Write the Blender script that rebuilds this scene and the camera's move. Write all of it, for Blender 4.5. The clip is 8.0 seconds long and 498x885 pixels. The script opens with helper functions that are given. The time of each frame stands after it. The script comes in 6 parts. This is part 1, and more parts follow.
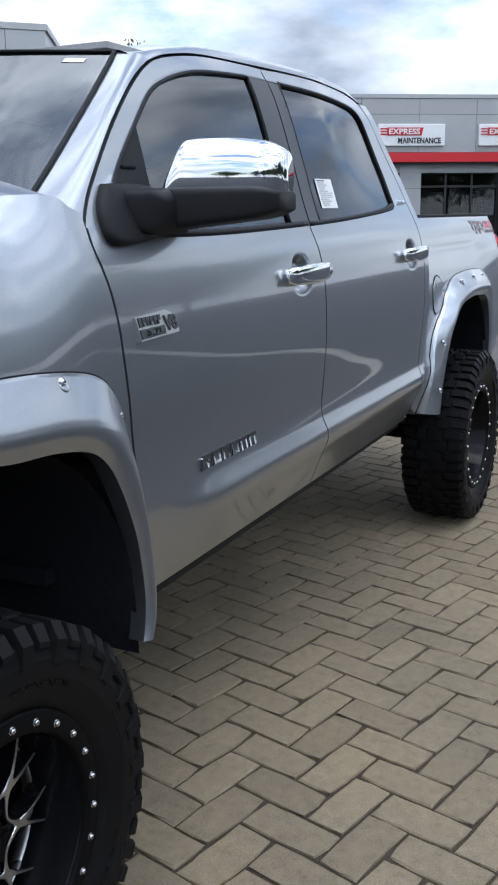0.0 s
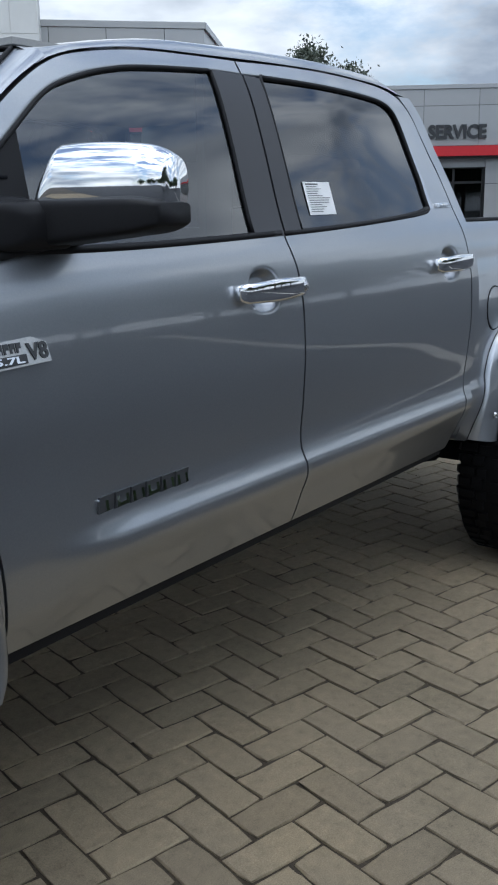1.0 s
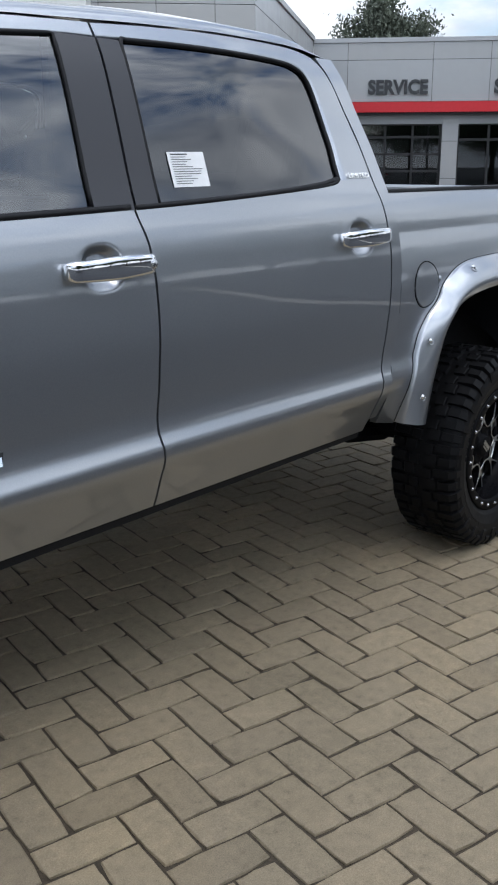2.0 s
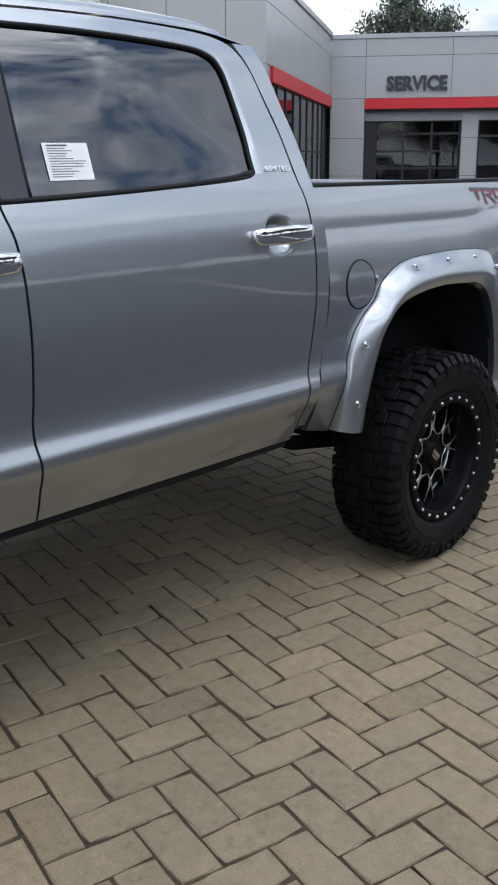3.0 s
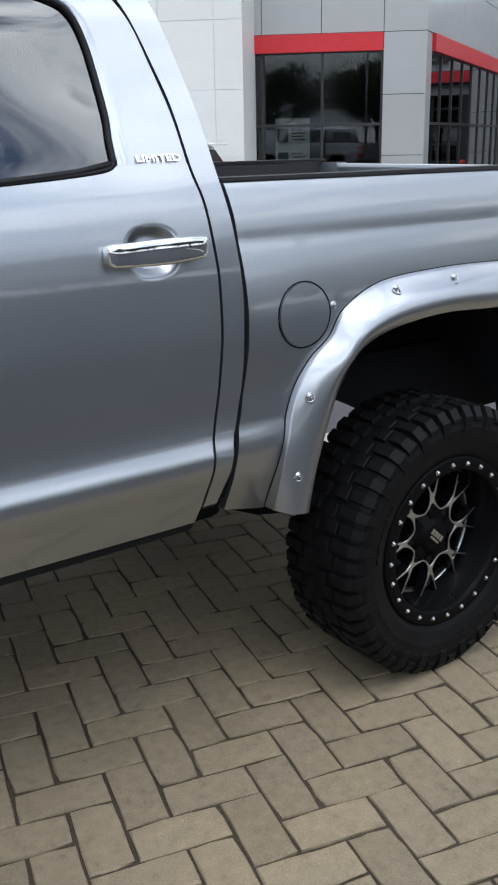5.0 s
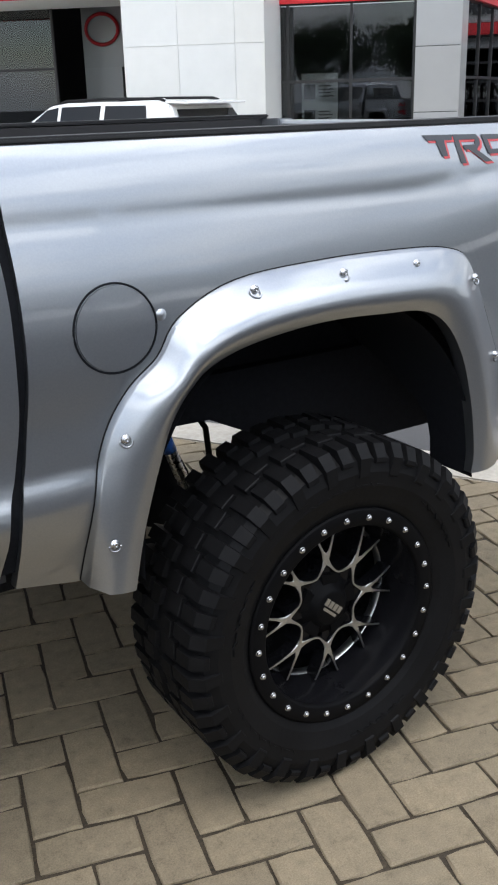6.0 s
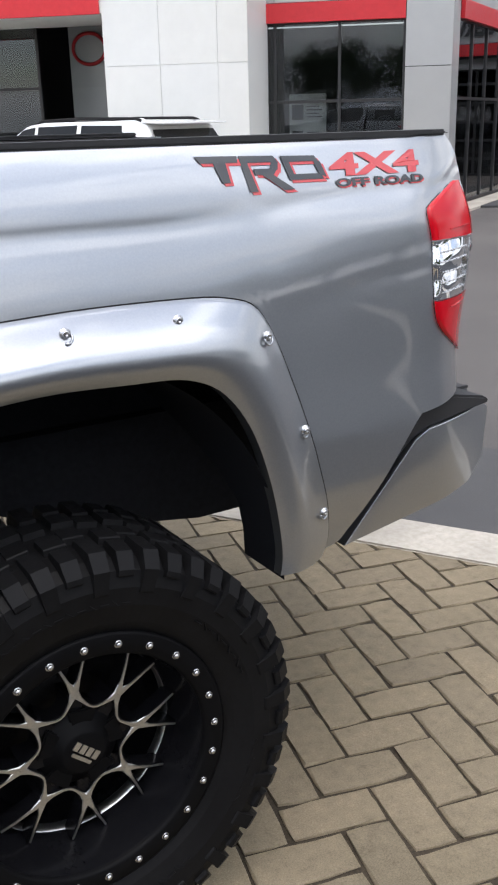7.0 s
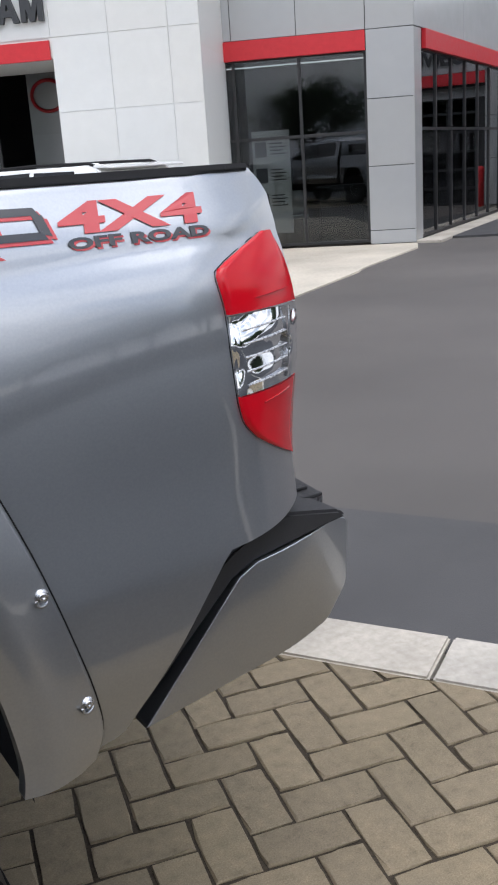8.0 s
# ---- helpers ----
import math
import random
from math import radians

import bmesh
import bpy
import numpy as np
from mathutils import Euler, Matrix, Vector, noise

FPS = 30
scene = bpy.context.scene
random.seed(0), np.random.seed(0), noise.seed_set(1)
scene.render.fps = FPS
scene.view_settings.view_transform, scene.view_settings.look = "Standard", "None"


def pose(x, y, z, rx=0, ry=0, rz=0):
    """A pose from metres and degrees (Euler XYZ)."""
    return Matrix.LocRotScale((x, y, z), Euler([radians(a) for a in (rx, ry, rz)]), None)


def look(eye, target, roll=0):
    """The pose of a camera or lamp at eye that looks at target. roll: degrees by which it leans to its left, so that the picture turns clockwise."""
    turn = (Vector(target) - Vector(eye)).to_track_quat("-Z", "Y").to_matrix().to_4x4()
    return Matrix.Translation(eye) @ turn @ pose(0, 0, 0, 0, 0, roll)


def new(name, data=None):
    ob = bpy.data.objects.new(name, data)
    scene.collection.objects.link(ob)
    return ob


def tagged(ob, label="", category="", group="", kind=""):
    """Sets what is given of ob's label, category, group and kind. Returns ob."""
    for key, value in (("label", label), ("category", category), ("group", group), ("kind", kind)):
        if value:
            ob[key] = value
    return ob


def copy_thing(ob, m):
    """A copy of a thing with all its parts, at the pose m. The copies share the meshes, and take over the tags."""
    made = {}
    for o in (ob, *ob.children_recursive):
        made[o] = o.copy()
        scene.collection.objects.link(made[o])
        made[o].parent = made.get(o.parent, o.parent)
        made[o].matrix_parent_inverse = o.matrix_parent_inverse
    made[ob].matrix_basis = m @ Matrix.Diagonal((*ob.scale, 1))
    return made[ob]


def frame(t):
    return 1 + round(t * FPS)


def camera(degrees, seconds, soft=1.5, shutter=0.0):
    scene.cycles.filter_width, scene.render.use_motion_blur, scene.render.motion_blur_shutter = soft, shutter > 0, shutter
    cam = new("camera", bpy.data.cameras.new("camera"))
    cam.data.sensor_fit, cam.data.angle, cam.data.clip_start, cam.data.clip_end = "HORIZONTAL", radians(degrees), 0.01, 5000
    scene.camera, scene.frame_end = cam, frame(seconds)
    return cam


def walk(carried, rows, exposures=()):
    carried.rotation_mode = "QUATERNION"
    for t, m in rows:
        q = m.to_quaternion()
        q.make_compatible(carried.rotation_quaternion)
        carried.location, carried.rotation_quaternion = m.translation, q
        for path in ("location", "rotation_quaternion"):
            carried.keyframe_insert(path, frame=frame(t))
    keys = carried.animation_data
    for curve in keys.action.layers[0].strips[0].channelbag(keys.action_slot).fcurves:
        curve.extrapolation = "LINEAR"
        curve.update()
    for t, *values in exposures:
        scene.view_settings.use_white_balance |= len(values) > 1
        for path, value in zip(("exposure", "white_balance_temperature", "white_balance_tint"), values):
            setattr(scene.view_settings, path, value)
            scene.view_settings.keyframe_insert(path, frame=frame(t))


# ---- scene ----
cam = camera(29.67, 8.0, soft=2.1)
# seconds, eye, target, roll; the pickup's side lies along x, its front axle at x = 0
PATH = [
    (0, (-1.122, -1.078, 1.572), (0.625, -0.226, 1.101), -0.7),
    (0.5, (-0.872, -1.306, 1.608), (0.734, -0.198, 1.169), -0.4),
    (1, (-0.529, -1.458, 1.602), (1.026, -0.295, 1.126), -1.0),
    (1.5, (-0.265, -1.619, 1.633), (1.266, -0.438, 1.118), -0.1),
    (2, (-0.043, -1.853, 1.65), (1.404, -0.593, 1.084), -0.1),
    (2.2, (0.032, -1.913, 1.664), (1.476, -0.654, 1.089), -0.2),
    (3.3, (0.522, -2.051, 1.624), (1.897, -0.706, 1.075), -0.4),
    (3.5, (0.644, -2.088, 1.634), (1.991, -0.708, 1.103), -0.5),
    (4, (0.926, -2.169, 1.783), (2.176, -0.707, 1.235), -1.1),
    (4.2, (0.972, -2.138, 1.794), (2.201, -0.666, 1.225), -1.0),
    (5.3, (1.897, -1.825, 1.616), (2.928, -0.234, 0.977), -0.9),
    (5.5, (2.057, -1.785, 1.64), (3.043, -0.177, 0.974), -0.7),
    (6, (2.446, -1.611, 1.614), (3.457, -0.026, 0.932), -1.6),
    (6.5, (2.787, -1.521, 1.589), (3.829, 0.052, 0.923), -1.7),
    (7, (3.178, -1.48, 1.585), (4.173, 0.131, 0.942), -1.4),
    (7.5, (3.503, -1.304, 1.579), (4.604, 0.252, 0.974), -2.0),
    (8, (3.851, -1.197, 1.563), (4.863, 0.431, 0.992), -3.9),
]
walk(cam, [(t, look(eye, target, roll)) for t, eye, target, roll in PATH],
     exposures=[(0.0, 0.70, 6000, 10), (0.5, 0.25, 6000, 8), (1.0, 0.33, 6000, 8), (1.5, 0.52, 6100, 9), (2.0, 0.65, 6250, 10), (3.5, 0.65, 6350, 10), (4.0, 0.62, 6300, 9), (5.5, 0.98, 6450, 10), (6.5, 1.08, 6700, 11), (7.0, 1.08, 6750, 13), (7.5, 1.10, 6600, 12), (8.0, 0.85, 6600, 13)])

# ---- world and light ----
SUN_AT = Vector((-2.0, -3.5, 14.0))
SUN_UP, SUN_ROUND = math.atan2(SUN_AT.z, math.hypot(SUN_AT.x, SUN_AT.y)), math.atan2(SUN_AT.x, SUN_AT.y)
world = bpy.data.worlds.new("sky")
scene.world = world
world.use_nodes = True
wn, wl = world.node_tree.nodes, world.node_tree.links
wn.clear()
w_out = wn.new("ShaderNodeOutputWorld")
w_bg = wn.new("ShaderNodeBackground")
w_sky = wn.new("ShaderNodeTexSky")
w_sky.sky_type, w_sky.sun_disc = "NISHITA", False
w_sky.sun_elevation, w_sky.sun_rotation = SUN_UP, SUN_ROUND
w_co = wn.new("ShaderNodeTexCoord")
w_map = wn.new("ShaderNodeMapping")
w_map.inputs["Scale"].default_value = (1.0, 1.0, 2.6)
w_no = wn.new("ShaderNodeTexNoise")
w_no.inputs["Scale"].default_value, w_no.inputs["Detail"].default_value, w_no.inputs["Roughness"].default_value = 3.2, 8, 0.6
w_ramp = wn.new("ShaderNodeValToRGB")
w_ramp.color_ramp.elements[0].position, w_ramp.color_ramp.elements[1].position = 0.31, 0.46
w_no2 = wn.new("ShaderNodeTexNoise")
w_no2.inputs["Scale"].default_value, w_no2.inputs["Detail"].default_value = 4.5, 6
w_cl = wn.new("ShaderNodeValToRGB")
w_cl.color_ramp.elements[0].position, w_cl.color_ramp.elements[1].position = 0.35, 0.68
w_cl.color_ramp.elements[0].color, w_cl.color_ramp.elements[1].color = (2.4, 2.75, 3.3, 1), (8.0, 8.2, 8.4, 1)
# thin cloud glows round the veiled sun
w_dir = wn.new("ShaderNodeVectorMath")
w_dir.operation = "DOT_PRODUCT"
w_dir.inputs[1].default_value = SUN_AT.normalized()
w_glow = wn.new("ShaderNodeMapRange")
w_glow.interpolation_type = "SMOOTHSTEP"
w_glow.inputs["From Min"].default_value, w_glow.inputs["From Max"].default_value = 0.3, 1.0
w_glow.inputs["To Min"].default_value, w_glow.inputs["To Max"].default_value = 1.0, 3.5
w_lit = wn.new("ShaderNodeVectorMath")
w_lit.operation = "SCALE"
wl.new(w_co.outputs["Generated"], w_dir.inputs[0])
wl.new(w_dir.outputs["Value"], w_glow.inputs["Value"])
wl.new(w_cl.outputs["Color"], w_lit.inputs[0])
wl.new(w_glow.outputs["Result"], w_lit.inputs["Scale"])
w_mix = wn.new("ShaderNodeMix")
w_mix.data_type = "RGBA"
wl.new(w_co.outputs["Generated"], w_map.inputs["Vector"])
wl.new(w_map.outputs["Vector"], w_no.inputs["Vector"])
wl.new(w_map.outputs["Vector"], w_no2.inputs["Vector"])
w_sep = wn.new("ShaderNodeSeparateXYZ")
w_thin = wn.new("ShaderNodeMath")
w_thin.operation = "MULTIPLY_ADD"
w_thin.inputs[1].default_value = -0.16
wl.new(w_co.outputs["Generated"], w_sep.inputs["Vector"])
wl.new(w_sep.outputs["Z"], w_thin.inputs[0])
wl.new(w_no.outputs["Fac"], w_thin.inputs[2])
wl.new(w_thin.outputs["Value"], w_ramp.inputs["Fac"])
wl.new(w_no2.outputs["Fac"], w_cl.inputs["Fac"])
wl.new(w_ramp.outputs["Color"], w_mix.inputs["Factor"])
wl.new(w_sky.outputs["Color"], w_mix.inputs["A"])
wl.new(w_lit.outputs["Vector"], w_mix.inputs["B"])
wl.new(w_mix.outputs["Result"], w_bg.inputs["Color"])
w_bg.inputs["Strength"].default_value = 0.12
wl.new(w_bg.outputs["Background"], w_out.inputs["Surface"])

sun = new("sun", bpy.data.lights.new("sun", "SUN"))
sun.data.energy, sun.data.angle, sun.data.color = 0.5, radians(30), (1.0, 0.96, 0.9)
sun.matrix_world = look(SUN_AT, (0, 0, 0))

# ---- materials ----
def node_material(name, colour, rough=0.5, metal=0.0, coat=0.0, spec=0.5):
    m = bpy.data.materials.new(name)
    m.use_nodes = True
    b = m.node_tree.nodes["Principled BSDF"]
    b.inputs["Base Color"].default_value = (*colour, 1)
    b.inputs["Roughness"].default_value = rough
    b.inputs["Metallic"].default_value = metal
    b.inputs["Coat Weight"].default_value = coat
    b.inputs["Coat Roughness"].default_value = 0.04
    b.inputs["Specular IOR Level"].default_value = spec
    return m, m.node_tree.nodes, m.node_tree.links, b


def noise_node(n, l, scale, detail=4, rough=0.55, coords="Object", stretch=(1, 1, 1)):
    co, mp, t = n.new("ShaderNodeTexCoord"), n.new("ShaderNodeMapping"), n.new("ShaderNodeTexNoise")
    mp.inputs["Scale"].default_value = stretch
    t.inputs["Scale"].default_value, t.inputs["Detail"].default_value, t.inputs["Roughness"].default_value = scale, detail, rough
    l.new(co.outputs[coords], mp.inputs["Vector"])
    l.new(mp.outputs["Vector"], t.inputs["Vector"])
    return t


def ramp_node(n, l, source, stops):
    r = n.new("ShaderNodeValToRGB")
    while len(r.color_ramp.elements) < len(stops):
        r.color_ramp.elements.new(0.5)
    for e, (p, c) in zip(r.color_ramp.elements, stops):
        e.position, e.color = p, (*c, 1) if len(c) == 3 else c
    l.new(source, r.inputs["Fac"])
    return r


def mix_node(n, l, kind, fac, a, b):
    m = n.new("ShaderNodeMix")
    m.data_type, m.blend_type = "RGBA", kind
    if isinstance(fac, (int, float)):
        m.inputs["Factor"].default_value = fac
    else:
        l.new(fac, m.inputs["Factor"])
    l.new(a, m.inputs["A"])
    l.new(b, m.inputs["B"])
    return m.outputs["Result"]


def grained(name, dark, light, scale, rough=(0.5, 0.7), bump=0.1, big=0.0, metal=0.0, coat=0.0, dist=0.005, each=0.0, spec=0.5, stretch=(1, 1, 1)):
    """A surface with grain at one scale, stains at a second one, fine relief, and an own tone for each object."""
    m, n, l, b = node_material(name, light, rough[0], metal, coat, spec)
    fine = noise_node(n, l, scale, 6, 0.6, stretch=stretch)
    col = ramp_node(n, l, fine.outputs["Fac"], [(0.3, dark), (0.7, light)]).outputs["Color"]
    if big:
        stain = noise_node(n, l, big, 4)
        r = ramp_node(n, l, stain.outputs["Fac"], [(0.3, (0.72, 0.72, 0.72)), (0.65, (1.08, 1.08, 1.08))])
        col = mix_node(n, l, "MULTIPLY", 1.0, col, r.outputs["Color"])
    if each:
        info = n.new("ShaderNodeObjectInfo")
        r = ramp_node(n, l, info.outputs["Random"], [(0, (1 - each, 1 - each, 1 - each)), (0.5, (1, 0.98, 0.95)), (1, (1 + each, 1 + each, 1 + each * 0.9))])
        col = mix_node(n, l, "MULTIPLY", 1.0, col, r.outputs["Color"])
    l.new(col, b.inputs["Base Color"])
    rr = ramp_node(n, l, fine.outputs["Fac"], [(0.3, (rough[0],) * 3), (0.7, (rough[1],) * 3)])
    l.new(rr.outputs["Color"], b.inputs["Roughness"])
    if bump:
        bp = n.new("ShaderNodeBump")
        bp.inputs["Strength"].default_value, bp.inputs["Distance"].default_value = bump, dist
        l.new(fine.outputs["Fac"], bp.inputs["Height"])
        l.new(bp.outputs["Normal"], b.inputs["Normal"])
    return m


def pane_material(name, tint, gloss_rough=0.0, ior=1.5):
    """Thin glass: a see-through tint under a clear reflection."""
    m = bpy.data.materials.new(name)
    m.use_nodes = True
    n, l = m.node_tree.nodes, m.node_tree.links
    n.clear()
    out, mix, tr, gl, fr = (n.new("ShaderNode" + k) for k in ("OutputMaterial", "MixShader", "BsdfTransparent", "BsdfGlossy", "Fresnel"))
    tr.inputs["Color"].default_value = (*tint, 1)
    gl.inputs["Roughness"].default_value = gloss_rough
    gl.inputs["Color"].default_value = (0.95, 0.97, 1.0, 1)
    fr.inputs["IOR"].default_value = ior
    l.new(fr.outputs["Fac"], mix.inputs["Fac"])
    l.new(tr.outputs["BSDF"], mix.inputs[1])
    l.new(gl.outputs["BSDF"], mix.inputs[2])
    l.new(mix.outputs["Shader"], out.inputs["Surface"])
    return m


def paint_material():
    """Silver metallic paint: fine flakes in a metal coat under clear lacquer, with a faint film of dust."""
    m, n, l, b = node_material("silver_paint", (0.40, 0.42, 0.45), 0.27, 0.95, 1.0)
    flake = noise_node(n, l, 240, 2, 0.6)
    dust = noise_node(n, l, 3.0, 5, 0.6)
    fl = ramp_node(n, l, flake.outputs["Fac"], [(0.3, (0.340, 0.358, 0.380)), (0.7, (0.365, 0.383, 0.406))])
    l.new(fl.outputs["Color"], b.inputs["Base Color"])
    du = ramp_node(n, l, dust.outputs["Fac"], [(0.35, (0.345,) * 3), (0.7, (0.37,) * 3)])
    l.new(du.outputs["Color"], b.inputs["Roughness"])
    b.inputs["Coat Roughness"].default_value = 0.03
    b.inputs["Coat IOR"].default_value = 1.7
    return m


PAINT = paint_material()
BLACK_TRIM = grained("black_trim", (0.005, 0.005, 0.006), (0.010, 0.010, 0.011), 300, (0.45, 0.6), 0.05, dist=0.0005, spec=0.2)
PILLAR = grained("pillar_film", (0.022, 0.022, 0.026), (0.027, 0.027, 0.031), 500, (0.28, 0.34), 0.0)
LINER = grained("arch_liner", (0.010, 0.0105, 0.0125), (0.016, 0.017, 0.020), 60, (0.75, 0.9), 0.3, dist=0.002, spec=0.05)
CHROME = node_material("chrome", (0.86, 0.87, 0.88), 0.04, 1.0)[0]
STEEL = grained("zinc_steel", (0.45, 0.45, 0.46), (0.62, 0.62, 0.63), 120, (0.2, 0.35), 0.0, metal=1.0)
RUBBER = grained("tyre_rubber", (0.0045, 0.0045, 0.005), (0.0075, 0.0075, 0.008), 90, (0.42, 0.56), 0.25, big=8, dist=0.001, spec=0.11)
RIM_BLACK = grained("rim_gloss_black", (0.004, 0.004, 0.005), (0.006, 0.006, 0.007), 80, (0.20, 0.26), 0.0, coat=0.04, spec=0.12)
MACHINED = grained("machined_alloy", (0.48, 0.48, 0.47), (0.62, 0.62, 0.61), 200, (0.32, 0.42), 0.0, metal=1.0)
GLASS_TINT = pane_material("privacy_glass", (0.03, 0.033, 0.04), ior=2.0)
GLASS_DOOR = pane_material("door_glass", (0.26, 0.33, 0.31), ior=2.1)
CABIN = grained("cabin_trim", (0.02, 0.02, 0.022), (0.035, 0.035, 0.037), 80, (0.7, 0.85), 0.1)
CABIN_LIGHT = grained("cabin_headliner", (0.28, 0.28, 0.27), (0.34, 0.34, 0.33), 120, (0.8, 0.95), 0.1)
RED_LENS = node_material("red_lens", (0.50, 0.002, 0.010), 0.16, 0.0, 0.12, 0.3)[0]
CLEAR_LENS = node_material("clear_lens", (0.75, 0.77, 0.8), 0.05, 0.75, 1.0)[0]


def facet_material():
    """Bright reflector facets seen through a clear lens."""
    m, n, l, b = node_material("reflector_facets", (0.80, 0.82, 0.85), 0.05, 1.0, 0.5)
    t, co = n.new("ShaderNodeTexVoronoi"), n.new("ShaderNodeTexCoord")
    t.inputs["Scale"].default_value = 18
    t.feature = "SMOOTH_F1"
    l.new(co.outputs["Object"], t.inputs["Vector"])
    bp = n.new("ShaderNodeBump")
    bp.inputs["Strength"].default_value, bp.inputs["Distance"].default_value = 1.0, 0.03
    l.new(t.outputs["Distance"], bp.inputs["Height"])
    l.new(bp.outputs["Normal"], b.inputs["Normal"])
    return m


FACETS = facet_material()
PAPER = grained("paper", (0.74, 0.74, 0.73), (0.8, 0.8, 0.79), 60, (0.8, 0.9), 0.0)
INK = node_material("ink", (0.05, 0.05, 0.05), 0.8)[0]
DECAL_BLACK = node_material("decal_black", (0.025, 0.027, 0.032), 0.35, 0, 0.4)[0]
DECAL_RED = node_material("decal_red", (0.50, 0.045, 0.05), 0.35, 0, 0.4)[0]
BED_BLACK = grained("bed_liner", (0.012, 0.012, 0.013), (0.022, 0.022, 0.024), 220, (0.6, 0.8), 0.4, dist=0.001)
SHOCK_BLUE = node_material("shock_blue", (0.02, 0.10, 0.35), 0.3)[0]


def paver_material(name, joined):
    """Cast concrete: coarse sand, pits, broad stains, and an own tone for each paver."""
    m, n, l, b = node_material(name, (0.2, 0.17, 0.13), 0.85, spec=0.3)
    geo = n.new("ShaderNodeNewGeometry")

    def tex(scale, detail, rough):
        t = n.new("ShaderNodeTexNoise")
        t.inputs["Scale"].default_value, t.inputs["Detail"].default_value, t.inputs["Roughness"].default_value = scale, detail, rough
        l.new(geo.outputs["Position"], t.inputs["Vector"])
        return t.outputs["Fac"]
    sand, blot, stain = tex(260, 5, 0.7), tex(26, 5, 0.6), tex(1.1, 5, 0.6)
    col = ramp_node(n, l, sand, [(0.25, (0.130, 0.106, 0.074)), (0.5, (0.200, 0.166, 0.118)), (0.75, (0.268, 0.228, 0.168))]).outputs["Color"]
    col = mix_node(n, l, "MULTIPLY", 1.0, col, ramp_node(n, l, blot, [(0.26, (0.74, 0.74, 0.71)), (0.42, (0.95, 0.95, 0.94)), (0.55, (1.02, 1.02, 1.01)), (0.74, (1.18, 1.17, 1.14))]).outputs["Color"])
    col = mix_node(n, l, "MULTIPLY", 1.0, col, ramp_node(n, l, stain, [(0.30, (0.80, 0.81, 0.79)), (0.52, (1.0, 1.0, 1.0)), (0.70, (1.10, 1.08, 1.03))]).outputs["Color"])
    if joined:
        rnd = geo.outputs["Random Per Island"]
    else:
        rnd = n.new("ShaderNodeObjectInfo").outputs["Random"]
    col = mix_node(n, l, "MULTIPLY", 1.0, col, ramp_node(n, l, rnd, [(0.0, (0.87, 0.85, 0.81)), (0.35, (0.99, 0.97, 0.92)), (0.7, (1.04, 1.01, 0.95)), (1.0, (1.12, 1.09, 1.02))]).outputs["Color"])
    l.new(col, b.inputs["Base Color"])
    b1, b2 = n.new("ShaderNodeBump"), n.new("ShaderNodeBump")
    b1.inputs["Strength"].default_value, b1.inputs["Distance"].default_value = 0.5, 0.004
    b2.inputs["Strength"].default_value, b2.inputs["Distance"].default_value = 0.5, 0.002
    l.new(blot, b1.inputs["Height"])
    l.new(sand, b2.inputs["Height"])
    l.new(b1.outputs["Normal"], b2.inputs["Normal"])
    l.new(b2.outputs["Normal"], b.inputs["Normal"])
    return m


PAVER, PAVER_FAR = paver_material("paver_concrete", False), paver_material("paver_concrete_joined", True)
JOINT = grained("joint_sand", (0.018, 0.013, 0.007), (0.066, 0.049, 0.030), 120, (0.9, 1.0), 0.6, dist=0.003, big=3)
ASPHALT = grained("asphalt", (0.068, 0.061, 0.055), (0.104, 0.094, 0.085), 160, (0.62, 0.8), 0.5, big=0.35, dist=0.003)
CONCRETE = grained("kerb_concrete", (0.35, 0.325, 0.280), (0.46, 0.43, 0.378), 35, (0.8, 0.92), 0.3, big=1.6, dist=0.003, each=0.04)
WALK = grained("pale_concrete", (0.42, 0.38, 0.31), (0.54, 0.49, 0.41), 20, (0.8, 0.92), 0.25, big=0.5, dist=0.003)
ACM_GREY = grained("grey_metal_panel", (0.36, 0.37, 0.375), (0.375, 0.385, 0.39), 3, (0.2, 0.26), 0.0, metal=0.1, each=0.03)
ACM_WHITE = grained("white_metal_panel", (0.60, 0.61, 0.595), (0.63, 0.64, 0.625), 4, (0.35, 0.45), 0.02, each=0.02)
RED_BAND = grained("red_band", (0.50, 0.015, 0.022), (0.56, 0.02, 0.028), 12, (0.35, 0.45), 0.0)
MULLION = grained("black_mullion", (0.012, 0.012, 0.013), (0.02, 0.02, 0.021), 60, (0.4, 0.5), 0.0)
SHOP_GLASS = pane_material("shop_glass", (0.56, 0.59, 0.59), ior=1.6)
# near-black, so that the colour carries the shade inside the rooms
ROOM_DARK = grained("shaded_interior", (0.03, 0.03, 0.031), (0.05, 0.05, 0.051), 3, (0.7, 0.9), 0.0)
SIGN_DARK = node_material("sign_dark", (0.03, 0.032, 0.035), 0.45)[0]
SIGN_WHITE = grained("sign_white", (0.72, 0.73, 0.72), (0.78, 0.79, 0.78), 8, (0.4, 0.5), 0.0)
CAR_WHITE = grained("white_car_paint", (0.72, 0.73, 0.73), (0.76, 0.77, 0.77), 300, (0.25, 0.3), 0.0, coat=0.8)
BEAD = grained("bead_ring_black", (0.003, 0.003, 0.0034), (0.0045, 0.0045, 0.005), 120, (0.4, 0.55), 0.05, spec=0.06, dist=0.0005)
NEEDLE = grained("pine_needles", (0.05, 0.062, 0.045), (0.12, 0.14, 0.10), 2.0, (0.6, 0.8), 0.0)
BARK = grained("bark", (0.03, 0.022, 0.016), (0.08, 0.06, 0.045), 14, (0.85, 0.95), 0.8, dist=0.02, stretch=(1, 1, 0.2))
